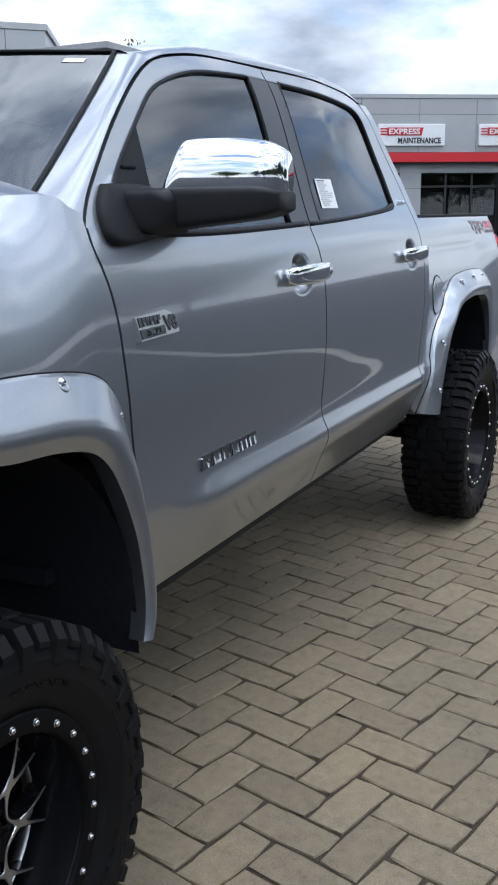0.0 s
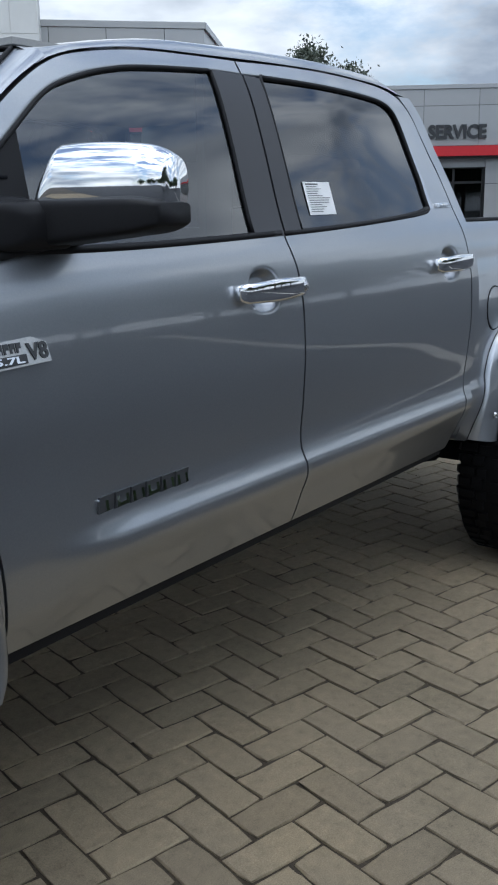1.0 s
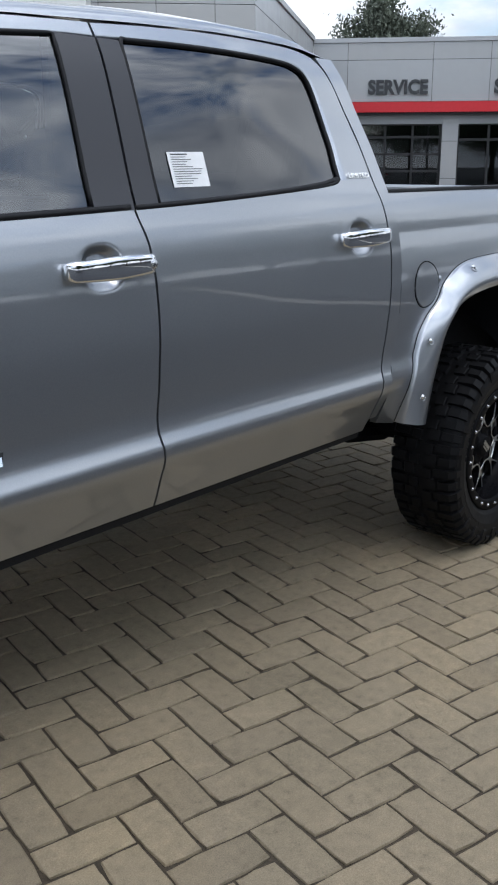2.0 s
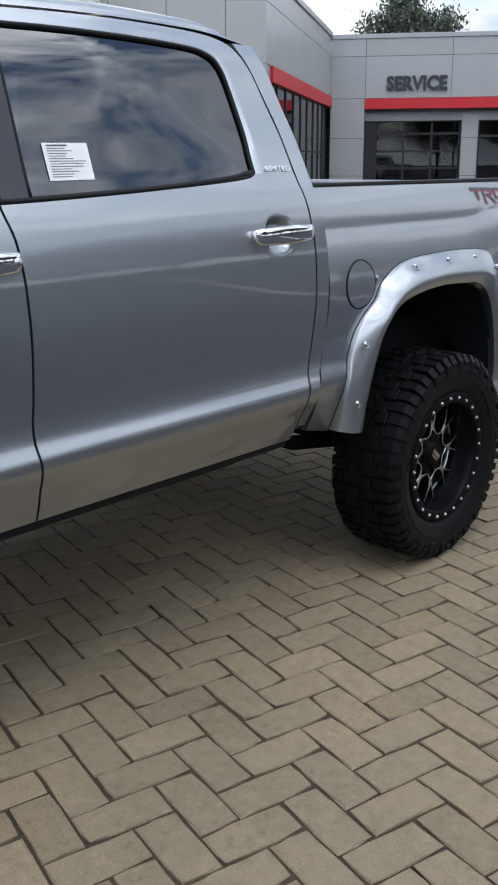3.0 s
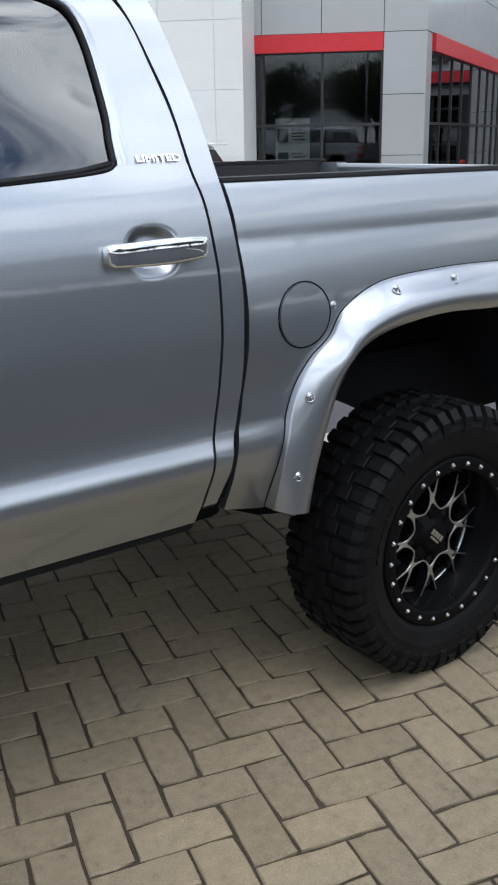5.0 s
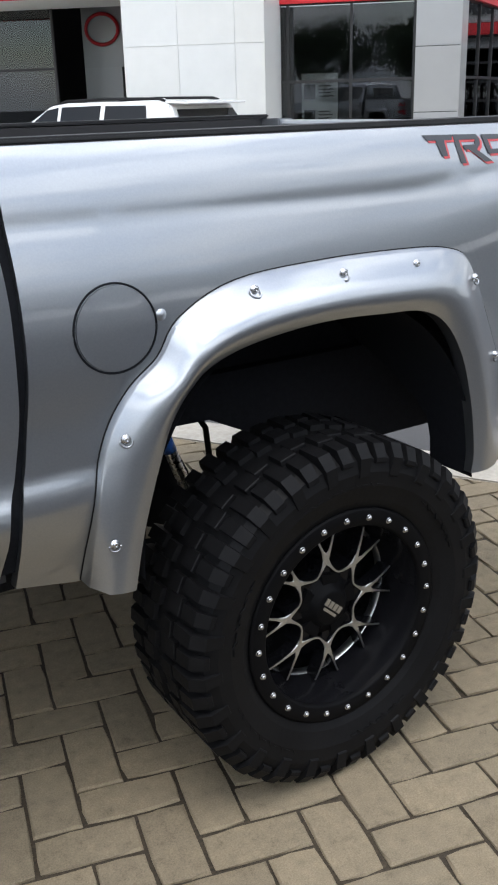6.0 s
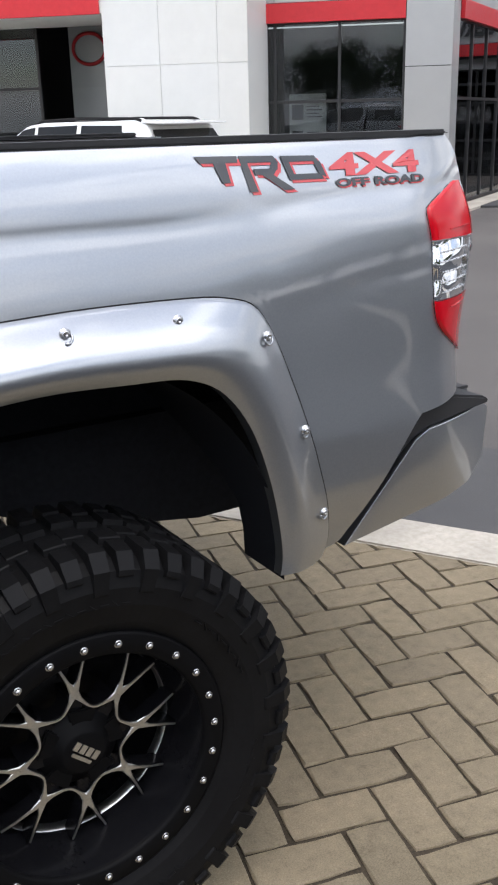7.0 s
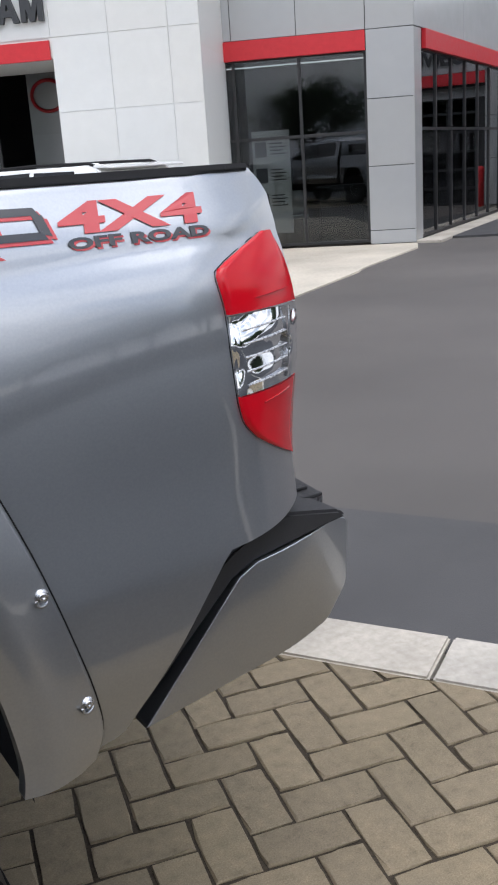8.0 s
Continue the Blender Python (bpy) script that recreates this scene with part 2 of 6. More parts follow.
LEAF = grained("leaf", (0.018, 0.035, 0.012), (0.05, 0.085, 0.03), 2.0, (0.5, 0.7), 0.0, each=0.2)
ASPHALT_NEW = grained("dark_asphalt", (0.026, 0.027, 0.030), (0.040, 0.042, 0.046), 160, (0.8, 0.92), 0.5, big=0.35, dist=0.003, spec=0.2)
ASPHALT_STRIP = grained("asphalt_strip", (0.044, 0.043, 0.043), (0.070, 0.068, 0.067), 150, (0.62, 0.8), 0.5, big=0.9, dist=0.003)
POLE = grained("galvanised_pole", (0.25, 0.25, 0.26), (0.34, 0.34, 0.35), 12, (0.4, 0.6), 0.1, metal=0.6)
BOLLARD = grained("red_bollard", (0.50, 0.02, 0.025), (0.58, 0.03, 0.035), 20, (0.35, 0.5), 0.0)


# ---- mesh helpers ----
def mesh_object(name, bm, material, parent=None, label="", smooth=False):
    me = bpy.data.meshes.new(name)
    bmesh.ops.recalc_face_normals(bm, faces=bm.faces)
    bm.to_mesh(me)
    bm.free()
    if smooth:
        me.shade_smooth()
    for m in material if isinstance(material, (list, tuple)) else [material]:
        me.materials.append(m)
    ob = new(name, me)
    if parent:
        ob.parent = parent
    if label:
        ob["label"] = label
    return ob


def part(name, bm, material, parent, label="", smooth=False):
    """One mesh object under a thing or under a part."""
    return mesh_object(name, bm, material, parent, label, smooth)


def thing(name, label, category, m=None, group="", kind=""):
    ob = new(name)
    ob.empty_display_size = 0.1
    if m is not None:
        ob.matrix_world = m
    return tagged(ob, label, category, group, kind)


def add_box(bm, x0, x1, y0, y1, z0, z1, bevel=0.0, m=None):
    vs = bmesh.ops.create_cube(bm, size=1)["verts"]
    bmesh.ops.scale(bm, vec=(abs(x1 - x0), abs(y1 - y0), abs(z1 - z0)), verts=vs)
    bmesh.ops.translate(bm, vec=((x0 + x1) / 2, (y0 + y1) / 2, (z0 + z1) / 2), verts=vs)
    if bevel:
        es = list({e for v in vs for e in v.link_edges})
        r = bmesh.ops.bevel(bm, geom=es, offset=bevel, segments=2, profile=0.6, affect="EDGES")
        vs = list({v for f in r["faces"] for v in f.verts} | {v for v in vs if v.is_valid})
    if m is not None:
        bmesh.ops.transform(bm, matrix=m, verts=vs)
    return vs


def box(x0, x1, y0, y1, z0, z1, bevel=0.0):
    bm = bmesh.new()
    add_box(bm, x0, x1, y0, y1, z0, z1, bevel)
    return bm


def add_prism(bm, outline, y0, y1, axis="y"):
    """A flat outline of (a, z) points, made solid from y0 to y1 (or from z0 to z1 for a plan outline)."""
    def at(p, d):
        return (p[0], d, p[1]) if axis == "y" else (p[0], p[1], d)
    a, b = [bm.verts.new(at(p, y0)) for p in outline], [bm.verts.new(at(p, y1)) for p in outline]
    bm.faces.new(a)
    bm.faces.new(b[::-1])
    for i in range(len(a)):
        k = (i + 1) % len(a)
        bm.faces.new((a[i], b[i], b[k], a[k]))
    return a + b


def prism(outline, y0, y1, axis="y", bevel=0.0):
    bm = bmesh.new()
    add_prism(bm, outline, y0, y1, axis)
    if bevel:
        bmesh.ops.bevel(bm, geom=list(bm.edges), offset=bevel, segments=2, affect="EDGES")
    return bm


def add_tube(bm, points, radius, sides=8, caps=True):
    pts = [Vector(p) for p in points]
    rings = []
    for i, p in enumerate(pts):
        d = (pts[min(i + 1, len(pts) - 1)] - pts[max(i - 1, 0)]).normalized()
        q = d.to_track_quat("Z", "Y")
        r = radius[i] if isinstance(radius, (list, tuple)) else radius
        rings.append([bm.verts.new(p + q @ Vector((r * math.cos(2 * math.pi * k / sides), r * math.sin(2 * math.pi * k / sides), 0))) for k in range(sides)])
    for a, b in zip(rings, rings[1:]):
        for k in range(sides):
            bm.faces.new((a[k], a[(k + 1) % sides], b[(k + 1) % sides], b[k]))
    if caps:
        bm.faces.new(rings[0][::-1])
        bm.faces.new(rings[-1])
    return [v for r in rings for v in r]


def tube(points, radius, sides=8):
    bm = bmesh.new()
    add_tube(bm, points, radius, sides)
    return bm


def add_lathe(bm, profile, steps, m=None, closed=False):
    """Rings of (radius, y) turned round the y axis."""
    rings = []
    for r, y in profile:
        rings.append([bm.verts.new((r * math.cos(2 * math.pi * k / steps), y, r * math.sin(2 * math.pi * k / steps))) for k in range(steps)])
    pairs = list(zip(rings, rings[1:])) + ([(rings[-1], rings[0])] if closed else [])
    for a, b in pairs:
        for k in range(steps):
            bm.faces.new((a[k], a[(k + 1) % steps], b[(k + 1) % steps], b[k]))
    vs = [v for r in rings for v in r]
    if m is not None:
        bmesh.ops.transform(bm, matrix=m, verts=vs)
    return rings


def add_grid(bm, rows):
    """A sheet through rows of points."""
    vs = [[bm.verts.new(p) for p in row] for row in rows]
    for a, b in zip(vs, vs[1:]):
        for k in range(len(a) - 1):
            bm.faces.new((a[k], a[k + 1], b[k + 1], b[k]))
    return vs


def text_mesh(words, size, depth, bold=0.0):
    """Letters of the built-in font as a bmesh: along x, up z, standing proud of y = 0 towards -y; and their width."""
    cu = bpy.data.curves.new("letters", "FONT")
    cu.body, cu.size, cu.extrude, cu.resolution_u = words, size, depth / 2, 3
    cu.offset = bold
    ob = bpy.data.objects.new("letters", cu)
    scene.collection.objects.link(ob)
    me = bpy.data.meshes.new_from_object(ob.evaluated_get(bpy.context.evaluated_depsgraph_get()))
    bpy.data.objects.remove(ob)
    bpy.data.curves.remove(cu)
    bm = bmesh.new()
    bm.from_mesh(me)
    bpy.data.meshes.remove(me)
    bmesh.ops.transform(bm, matrix=pose(0, 0, 0, 90, 0, 0), verts=bm.verts)
    xs = [v.co.x for v in bm.verts]
    bmesh.ops.translate(bm, vec=(-min(xs), -depth / 2, 0), verts=bm.verts)
    return bm, max(xs) - min(xs)


def fit_text(words, width, height, depth, bold=0.0):
    bm, w = text_mesh(words, 1.0, depth, bold)
    zs = [v.co.z for v in bm.verts]
    lo, hi = min(zs), max(zs)
    bmesh.ops.translate(bm, vec=(0, 0, -lo), verts=bm.verts)
    bmesh.ops.scale(bm, vec=(width / w, 1, height / (hi - lo)), verts=bm.verts)
    return bm


def letter_parts(bm, material, parent):
    """Each letter of a word as a part of its own."""
    bm.verts.ensure_lookup_table()
    seen, groups = set(), []
    for v in bm.verts:
        if v.index in seen:
            continue
        stack, group = [v], []
        seen.add(v.index)
        while stack:
            q = stack.pop()
            group.append(q)
            for e in q.link_edges:
                o = e.other_vert(q)
                if o.index not in seen:
                    seen.add(o.index)
                    stack.append(o)
        groups.append(group)
    for group in groups:
        keep, b2 = {v.index: None for v in group}, bmesh.new()
        for v in group:
            keep[v.index] = b2.verts.new(v.co)
        for f in {f for v in group for f in v.link_faces}:
            b2.faces.new([keep[v.index] for v in f.verts])
        part("letter", b2, material, parent)
    bm.free()


# ---- ground: pavers, kerb, asphalt ----
KERB_A, KERB_DIR = Vector((5.351, 1.162)), Vector((0.527, -0.850)).normalized()
KERB_OUT = Vector((-KERB_DIR.y, KERB_DIR.x))
KERB_W = 0.285


def kerb_side(x, y):
    return (Vector((x, y)) - KERB_A).dot(KERB_OUT)


def quad_sheet(name, corners, z, material, label, category):
    bm = bmesh.new()
    bm.faces.new([bm.verts.new((c[0], c[1], z)) for c in corners])
    return tagged(mesh_object(name, bm, material), label, category, kind="structure")


far = 400
k0, k1 = KERB_A - KERB_DIR * far, KERB_A + KERB_DIR * far
g_in = KERB_OUT * 0.02
asphalt = quad_sheet("road", [k0 + KERB_OUT * 0.2, k1 + KERB_OUT * 0.2, k1 + KERB_OUT * far, k0 + KERB_OUT * far], -0.02, ASPHALT,
                     "dark grey asphalt forecourt with worn patches", "asphalt")
# added out of view, kept close and dark so the truck's side mirrors less
quad_sheet("road", [(-far, -1.30), (-far, -far), (far, -far), (far, -1.30)], -0.004, ASPHALT_NEW, "dark asphalt lane added out of view, darkening what the doors mirror", "asphalt")
quad_sheet("ground", [k0 + g_in, k1 + g_in, k1 - KERB_OUT * far, k0 - KERB_OUT * far], -0.0075, JOINT,
                  "dark sand bed in the joints between the pavers", "ground")

strip = quad_sheet("road", [k0 + KERB_OUT * 0.2, k1 + KERB_OUT * 0.2, k1 + KERB_OUT * 1.36, k0 + KERB_OUT * 1.36], -0.015, ASPHALT_STRIP,
                   "darker asphalt strip laid along the kerb", "asphalt")
kerb = thing("kerb", "pale concrete kerb laid flush in long blocks", "kerb", kind="structure")
block, gap = 1.55, 0.012
mark = (Vector((5.627, 0.703)) - KERB_A).dot(KERB_DIR)
for i in range(-26, 14):
    s0, s1 = mark + i * block + gap / 2, mark + (i + 1) * block - gap / 2
    bm = bmesh.new()
    add_prism(bm, [KERB_A + KERB_DIR * s0, KERB_A + KERB_DIR * s1, KERB_A + KERB_DIR * s1 + KERB_OUT * KERB_W, KERB_A + KERB_DIR * s0 + KERB_OUT * KERB_W], -0.15, 0.004, "z")
    bmesh.ops.bevel(bm, geom=list(bm.edges), offset=0.008, segments=2, affect="EDGES")
    part("kerb_block", bm, CONCRETE, kerb)

# ---- dealership building; u runs along its front, v into it ----
BUILD = pose(-0.717, 0.342, 0, 0, 0, -43)
FRONT, WING, BAND0, BAND1 = 19.34, 29.24, 3.25, 3.57


def panel(parent, u0, u1, v, z0, z1, material, name="wall_panel", depth=0.03, gap=0.006):
    bm = box(u0 + gap, u1 - gap, v - depth, v, z0 + gap, z1 - gap, 0.003)
    return part(name, bm, material, parent)


def wall_solid(parent, name, u0, u1, v0, v1, z0, z1, material):
    return part(name, box(u0, u1, v0, v1, z0, z1), material, parent)


building = thing("building", "grey metal-clad car dealership with a red band over dark shop windows", "building", BUILD, kind="structure")
# main front: dark glass bay beside a panelled column, panels above
wall_solid(building, "wall_core", 0.72, 4.26, FRONT + 0.03, FRONT + 0.33, 3.56, 5.27, MULLION)
wall_solid(building, "wall_core", 3.46, 4.26, FRONT + 0.03, FRONT + 0.5, 0, 3.56, MULLION)
us = [-0.1, 1.14, 2.28, 3.455, 4.27]
for z0, z1 in ((3.575, 4.74), (4.74, 5.25)):
    for u0, u1 in zip(us, us[1:]):
        panel(building, u0, u1, FRONT, z0, z1, ACM_GREY)
for z0, z1 in ((0.0, 0.24), (0.24, 1.345), (1.345, 2.465), (2.465, 3.575)):
    panel(building, 3.455, 4.27, FRONT, z0, z1, ACM_GREY)
part("coping", box(-0.3, 4.30, FRONT - 0.05, FRONT + 0.45, 5.25, 5.38, 0.01), ACM_GREY, building)
part("red_band", box(0.3, 3.45, FRONT - 0.06, FRONT + 0.02, BAND0, BAND1, 0.006), RED_BAND, building)
part("roof", prism([(-14, 17.6), (0.3, 17.6), (0.7, FRONT + 0.4), (4.2, FRONT + 0.4), (7.0, WING + 0.4), (7.0, 38), (-14, 38)], 4.85, 4.93, "z"), ROOM_DARK, building)
# the slanting side from the main corner back to the wing
C0, C1 = Vector((4.27, FRONT)), Vector((7.15, WING))
SIDE_LEN = (C1 - C0).length
SIDE = pose(C0.x, C0.y, 0, 0, 0, math.degrees(math.atan2(C1.y - C0.y, C1.x - C0.x)))


def side_part(name, bm, material):
    bmesh.ops.transform(bm, matrix=SIDE, verts=bm.verts)
    return part(name, bm, material, building)


side_part("wall_core", box(0.03, SIDE_LEN, 0.03, 0.33, 3.56, 5.27), MULLION)
ss = [0.0, 3.4, 6.9, SIDE_LEN]
for z0, z1 in ((3.575, 4.74), (4.74, 5.25)):
    for a, b in zip(ss, ss[1:]):
        side_part("wall_panel", box(a + 0.006, b - 0.006, 0, 0.03, z0 + 0.006, z1 - 0.006, 0.003), ACM_GREY)
side_part("coping", box(0, SIDE_LEN, -0.05, 0.4, 5.25, 5.38, 0.01), ACM_GREY)
side_part("red_band", box(0.5, SIDE_LEN - 0.1, -0.06, 0.02, BAND0, BAND1, 0.006), RED_BAND)


def glazing(parent, name, x0, x1, z0, z1, ups, bars, m, glass=SHOP_GLASS, depth=0.07, bar=0.05):
    """A shop window in its own x, z plane: frame, each upright and rail, each pane."""
    w = new(name)
    w.parent = parent
    w.matrix_local = m
    xs, zs = [x0, *ups, x1], [z0, *bars, z1]
    for x in xs:
        part("mullion", box(x - bar / 2, x + bar / 2, 0, depth, z0, z1, 0.004), MULLION, w)
    for z in zs:
        part("transom", box(x0, x1, 0.004, depth - 0.004, z - bar / 2, z + bar / 2, 0.004), MULLION, w)
    for a, b in zip(xs, xs[1:]):
        for c, d in zip(zs, zs[1:]):
            p = part("pane", box(a + bar / 2 - 0.005, b - bar / 2 + 0.005, 0.03, 0.038, c + bar / 2 - 0.005, d - bar / 2 + 0.005), glass, w)
            p.visible_shadow = False
    return w


glazing(building, "shop_window", 0.60, 3.44, 0.06, BAND0, [1.14, 2.30], [1.93], pose(0, FRONT + 0.02, 0))
glazing(building, "side_window", 0.45, SIDE_LEN - 1.5, 0.06, BAND0, [1.45, 2.55, 3.65, 4.75, 5.85, 6.95, 7.95], [1.93], SIDE @ pose(0, 0.02, 0))
side_part("wall_panel", box(0.0, 0.42, 0.0, 0.03, 0.0, 3.56, 0.003), ACM_GREY)
side_part("wall_core", box(SIDE_LEN - 1.62, SIDE_LEN + 0.3, 0.12, 0.2, 0.0, 3.5), MULLION)
# wing with the service bays, turned from the main front about the inner corner
WINGM = BUILD @ pose(7.15, WING, 0, 0, 0, -13)
wing = thing("building", "grey panelled service wing with glazed bay doors under a red band", "building", WINGM, kind="structure")
wall_solid(wing, "wall_core", 0.0, 23, 0.03, 0.35, 3.49, 5.18, MULLION)
pu = [0.0, 1.05, 3.6, 5.3, 7.0, 8.75, 10.7, 12.65, 14.6, 16.55, 18.5, 20.7, 23]
for a, b in zip(pu, pu[1:]):
    panel(wing, a, b, 0, 3.5, 4.69, ACM_GREY)
    panel(wing, a, b, 0, 4.69, 5.18, ACM_GREY)
part("coping", box(0, 23, -0.06, 0.4, 5.18, 5.31, 0.01), ACM_GREY, wing)
part("red_band", box(1.05, 23, -0.08, 0.02, 3.19, 3.49, 0.006), RED_BAND, wing)
part("soffit", box(1.05, 23, 0.02, 0.5, 3.12, 3.19), MULLION, wing)
part("door_head", box(1.0, 23, 0.28, 0.36, 2.86, 3.12), ACM_GREY, wing)
for a, b in ((0.0, 1.05), (3.98, 4.48), (7.3, 7.9), (10.15, 10.9), (13.7, 14.3), (17.2, 18.0), (21.2, 23)):
    for z0, z1 in ((0, 1.24), (1.24, 2.35), (2.35, 3.5)):
        panel(wing, a, b, 0 if a < 1 else 0.25, z0, z1 if a < 1 else min(z1, 3.12), ACM_GREY)
    wall_solid(wing, "wall_core", a, b, 0.3, 0.6, 0, 3.1, MULLION)
for a, b, bars in ((1.40, 3.95, [0.46, 0.96, 1.46, 1.97, 2.48]), (4.5, 7.28, [0.62, 2.40]), (7.92, 10.13, [0.62, 2.40]), (10.92, 13.68, [2.42]), (14.32, 17.18, [2.42]), (18.02, 21.18, [2.42])):
    n = 3
    glazing(wing, "bay_door", a, b, 0.02, 2.86, [a + (b - a) * k / n for k in range(1, n)], bars, pose(0, 0.45, 0), bar=0.07)
# bay rooms closed off in near-black that stands in for their shade
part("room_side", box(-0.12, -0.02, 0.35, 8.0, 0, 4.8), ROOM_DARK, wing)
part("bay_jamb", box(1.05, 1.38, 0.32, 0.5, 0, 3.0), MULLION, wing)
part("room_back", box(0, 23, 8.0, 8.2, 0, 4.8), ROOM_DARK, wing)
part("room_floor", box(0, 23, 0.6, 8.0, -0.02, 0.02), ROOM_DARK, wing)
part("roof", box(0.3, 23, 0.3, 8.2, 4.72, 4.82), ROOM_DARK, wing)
# interior behind the glass, its shade put into the near-black surfaces
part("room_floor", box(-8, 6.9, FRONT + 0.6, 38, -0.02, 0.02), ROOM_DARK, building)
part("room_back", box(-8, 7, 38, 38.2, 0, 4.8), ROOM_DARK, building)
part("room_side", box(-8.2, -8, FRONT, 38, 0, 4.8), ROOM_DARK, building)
# white entrance portal
portal = thing("entrance_portal", "white panelled entrance portal with dark letters above a red band", "portal", BUILD, kind="structure")
PV = 17.47
part("portal_pillar", prism([(-1.445, PV + 0.03), (1.0, PV + 0.03), (1.0, FRONT + 0.1), (-1.445, FRONT + 0.1)], 0, 3.36, "z"), ACM_WHITE, portal)
part("portal_head", prism([(-9, PV + 0.03), (1.0, PV + 0.03), (1.0, FRONT + 0.1), (-9, FRONT + 0.1)], 3.36, 7.9, "z"), ACM_WHITE, portal)
zs = [0, 0.26, 1.39, 2.53, 3.67, 4.80, 5.94, 7.07, 7.9]
for z0, z1 in zip(zs, zs[1:]):
    for u0, u1 in ((-1.445, -0.48), (-0.48, 0.50), (0.50, 1.0)):
        panel(portal, u0, u1, PV + 0.03, z0, z1, ACM_WHITE, depth=0.012, gap=0.004)
for z0, z1 in zip(zs[4:], zs[5:]):
    for k in range(6):
        panel(portal, -1.445 - 1.1 * (k + 1), -1.445 - 1.1 * k, PV + 0.03, z0, z1, ACM_WHITE, depth=0.012, gap=0.004)
part("red_band", box(-9, -1.47, PV - 0.02, PV + 0.03, 3.34, 3.63, 0.006), RED_BAND, portal)
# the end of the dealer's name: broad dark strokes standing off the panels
STROKES = {"a": ([(0.0, 0.0), (0.10, 0.0), (0.235, 0.44), (0.145, 0.44)], [(0.38, 0.0), (0.28, 0.0), (0.145, 0.44), (0.235, 0.44)], [(0.09, 0.10), (0.29, 0.10), (0.27, 0.19), (0.11, 0.19)]),
           "m": ([(0.0, 0.0), (0.09, 0.0), (0.09, 0.44), (0.0, 0.44)], [(0.29, 0.0), (0.38, 0.0), (0.38, 0.44), (0.29, 0.44)], [(0.15, 0.0), (0.23, 0.0), (0.12, 0.44), (0.03, 0.44)], [(0.15, 0.0), (0.23, 0.0), (0.35, 0.44), (0.26, 0.44)]),
           "h": ([(0.0, 0.0), (0.10, 0.0), (0.10, 0.44), (0.0, 0.44)], [(0.26, 0.0), (0.36, 0.0), (0.36, 0.44), (0.26, 0.44)], [(0.09, 0.17), (0.27, 0.17), (0.27, 0.27), (0.09, 0.27)])}
for shape, u in (("m", -1.875), ("a", -2.285), ("h", -2.69), ("m", -3.12)):
    letter = new("letter_shape")
    letter.parent = portal
    letter["label"] = "dark raised letter shape"
    for k, stroke in enumerate(STROKES[shape]):
        part("stroke", prism([(u + x, 3.92 + z) for x, z in stroke], PV - 0.055 - 0.003 * k, PV), SIGN_DARK, letter)
glazing(portal, "entrance_window", -7.5, -3.4, 0.06, 3.4, [-6.1, -4.7], [2.3], pose(0, FRONT + 0.02, 0))

# ---- signs on the wing ----
def word_sign(words, u, z, width, height, label):
    sign = thing("wall_sign", label, "sign", WINGM @ pose(u, -0.035, z))
    letter_parts(fit_text(words, width, height, 0.06, 0.04), SIGN_DARK, sign)


for u in (1.68, 5.44):
    word_sign("SERVICE", u, 3.70, 1.80, 0.43, "dark raised letters reading SERVICE on the grey wall")
for u in (9.30, 12.72):
    sign = thing("wall_sign", "white sign board reading EXPRESS MAINTENANCE over a service bay", "sign", WINGM @ pose(u, -0.04, 3.70) @ Matrix.Diagonal((0.83, 1, 0.95, 1)))
    part("board", box(0, 2.72, -0.08, 0.03, 0, 0.72, 0.02), SIGN_WHITE, sign)
    part("red_plate", prism([(0.35, 0.34), (1.75, 0.34), (1.83, 0.6), (0.35, 0.6)], -0.095, -0.07), RED_BAND, sign)
    for z in (0.36, 0.45, 0.54):
        part("stripe", box(0.08, 0.34, -0.095, -0.07, z, z + 0.04), RED_BAND, sign)
    bm = fit_text("EXPRESS", 1.25, 0.19, 0.02, 0.02)
    bmesh.ops.translate(bm, vec=(0.43, -0.095, 0.375), verts=bm.verts)
    letter_parts(bm, SIGN_WHITE, sign)
    bm = fit_text("MAINTENANCE", 1.75, 0.19, 0.02, 0.02)
    bmesh.ops.translate(bm, vec=(0.80, -0.08, 0.08), verts=bm.verts)
    letter_parts(bm, SIGN_DARK, sign)

# ---- pickup truck ----
MID = 1.0          # the truck's middle line, in y


def eased(points):
    """A smooth monotone curve through (a, b) points."""
    xs, ys = [p[0] for p in points], [p[1] for p in points]
    h = [b - a for a, b in zip(xs, xs[1:])]
    d = [(ys[i + 1] - ys[i]) / h[i] for i in range(len(h))]
    s = [d[0]] + [0.0 if d[i - 1] * d[i] <= 0 else 2 * d[i - 1] * d[i] / (d[i - 1] + d[i]) for i in range(1, len(d))] + [d[-1]]

    def f(x):
        if x <= xs[0]:
            return ys[0]
        if x >= xs[-1]:
            return ys[-1]
        i = next(k for k in range(len(h)) if x <= xs[k + 1])
        t = (x - xs[i]) / h[i]
        return (ys[i] * (1 + 2 * t) * (1 - t) ** 2 + s[i] * h[i] * t * (1 - t) ** 2 + ys[i + 1] * t * t * (3 - 2 * t) + s[i + 1] * h[i] * t * t * (t - 1))
    return f


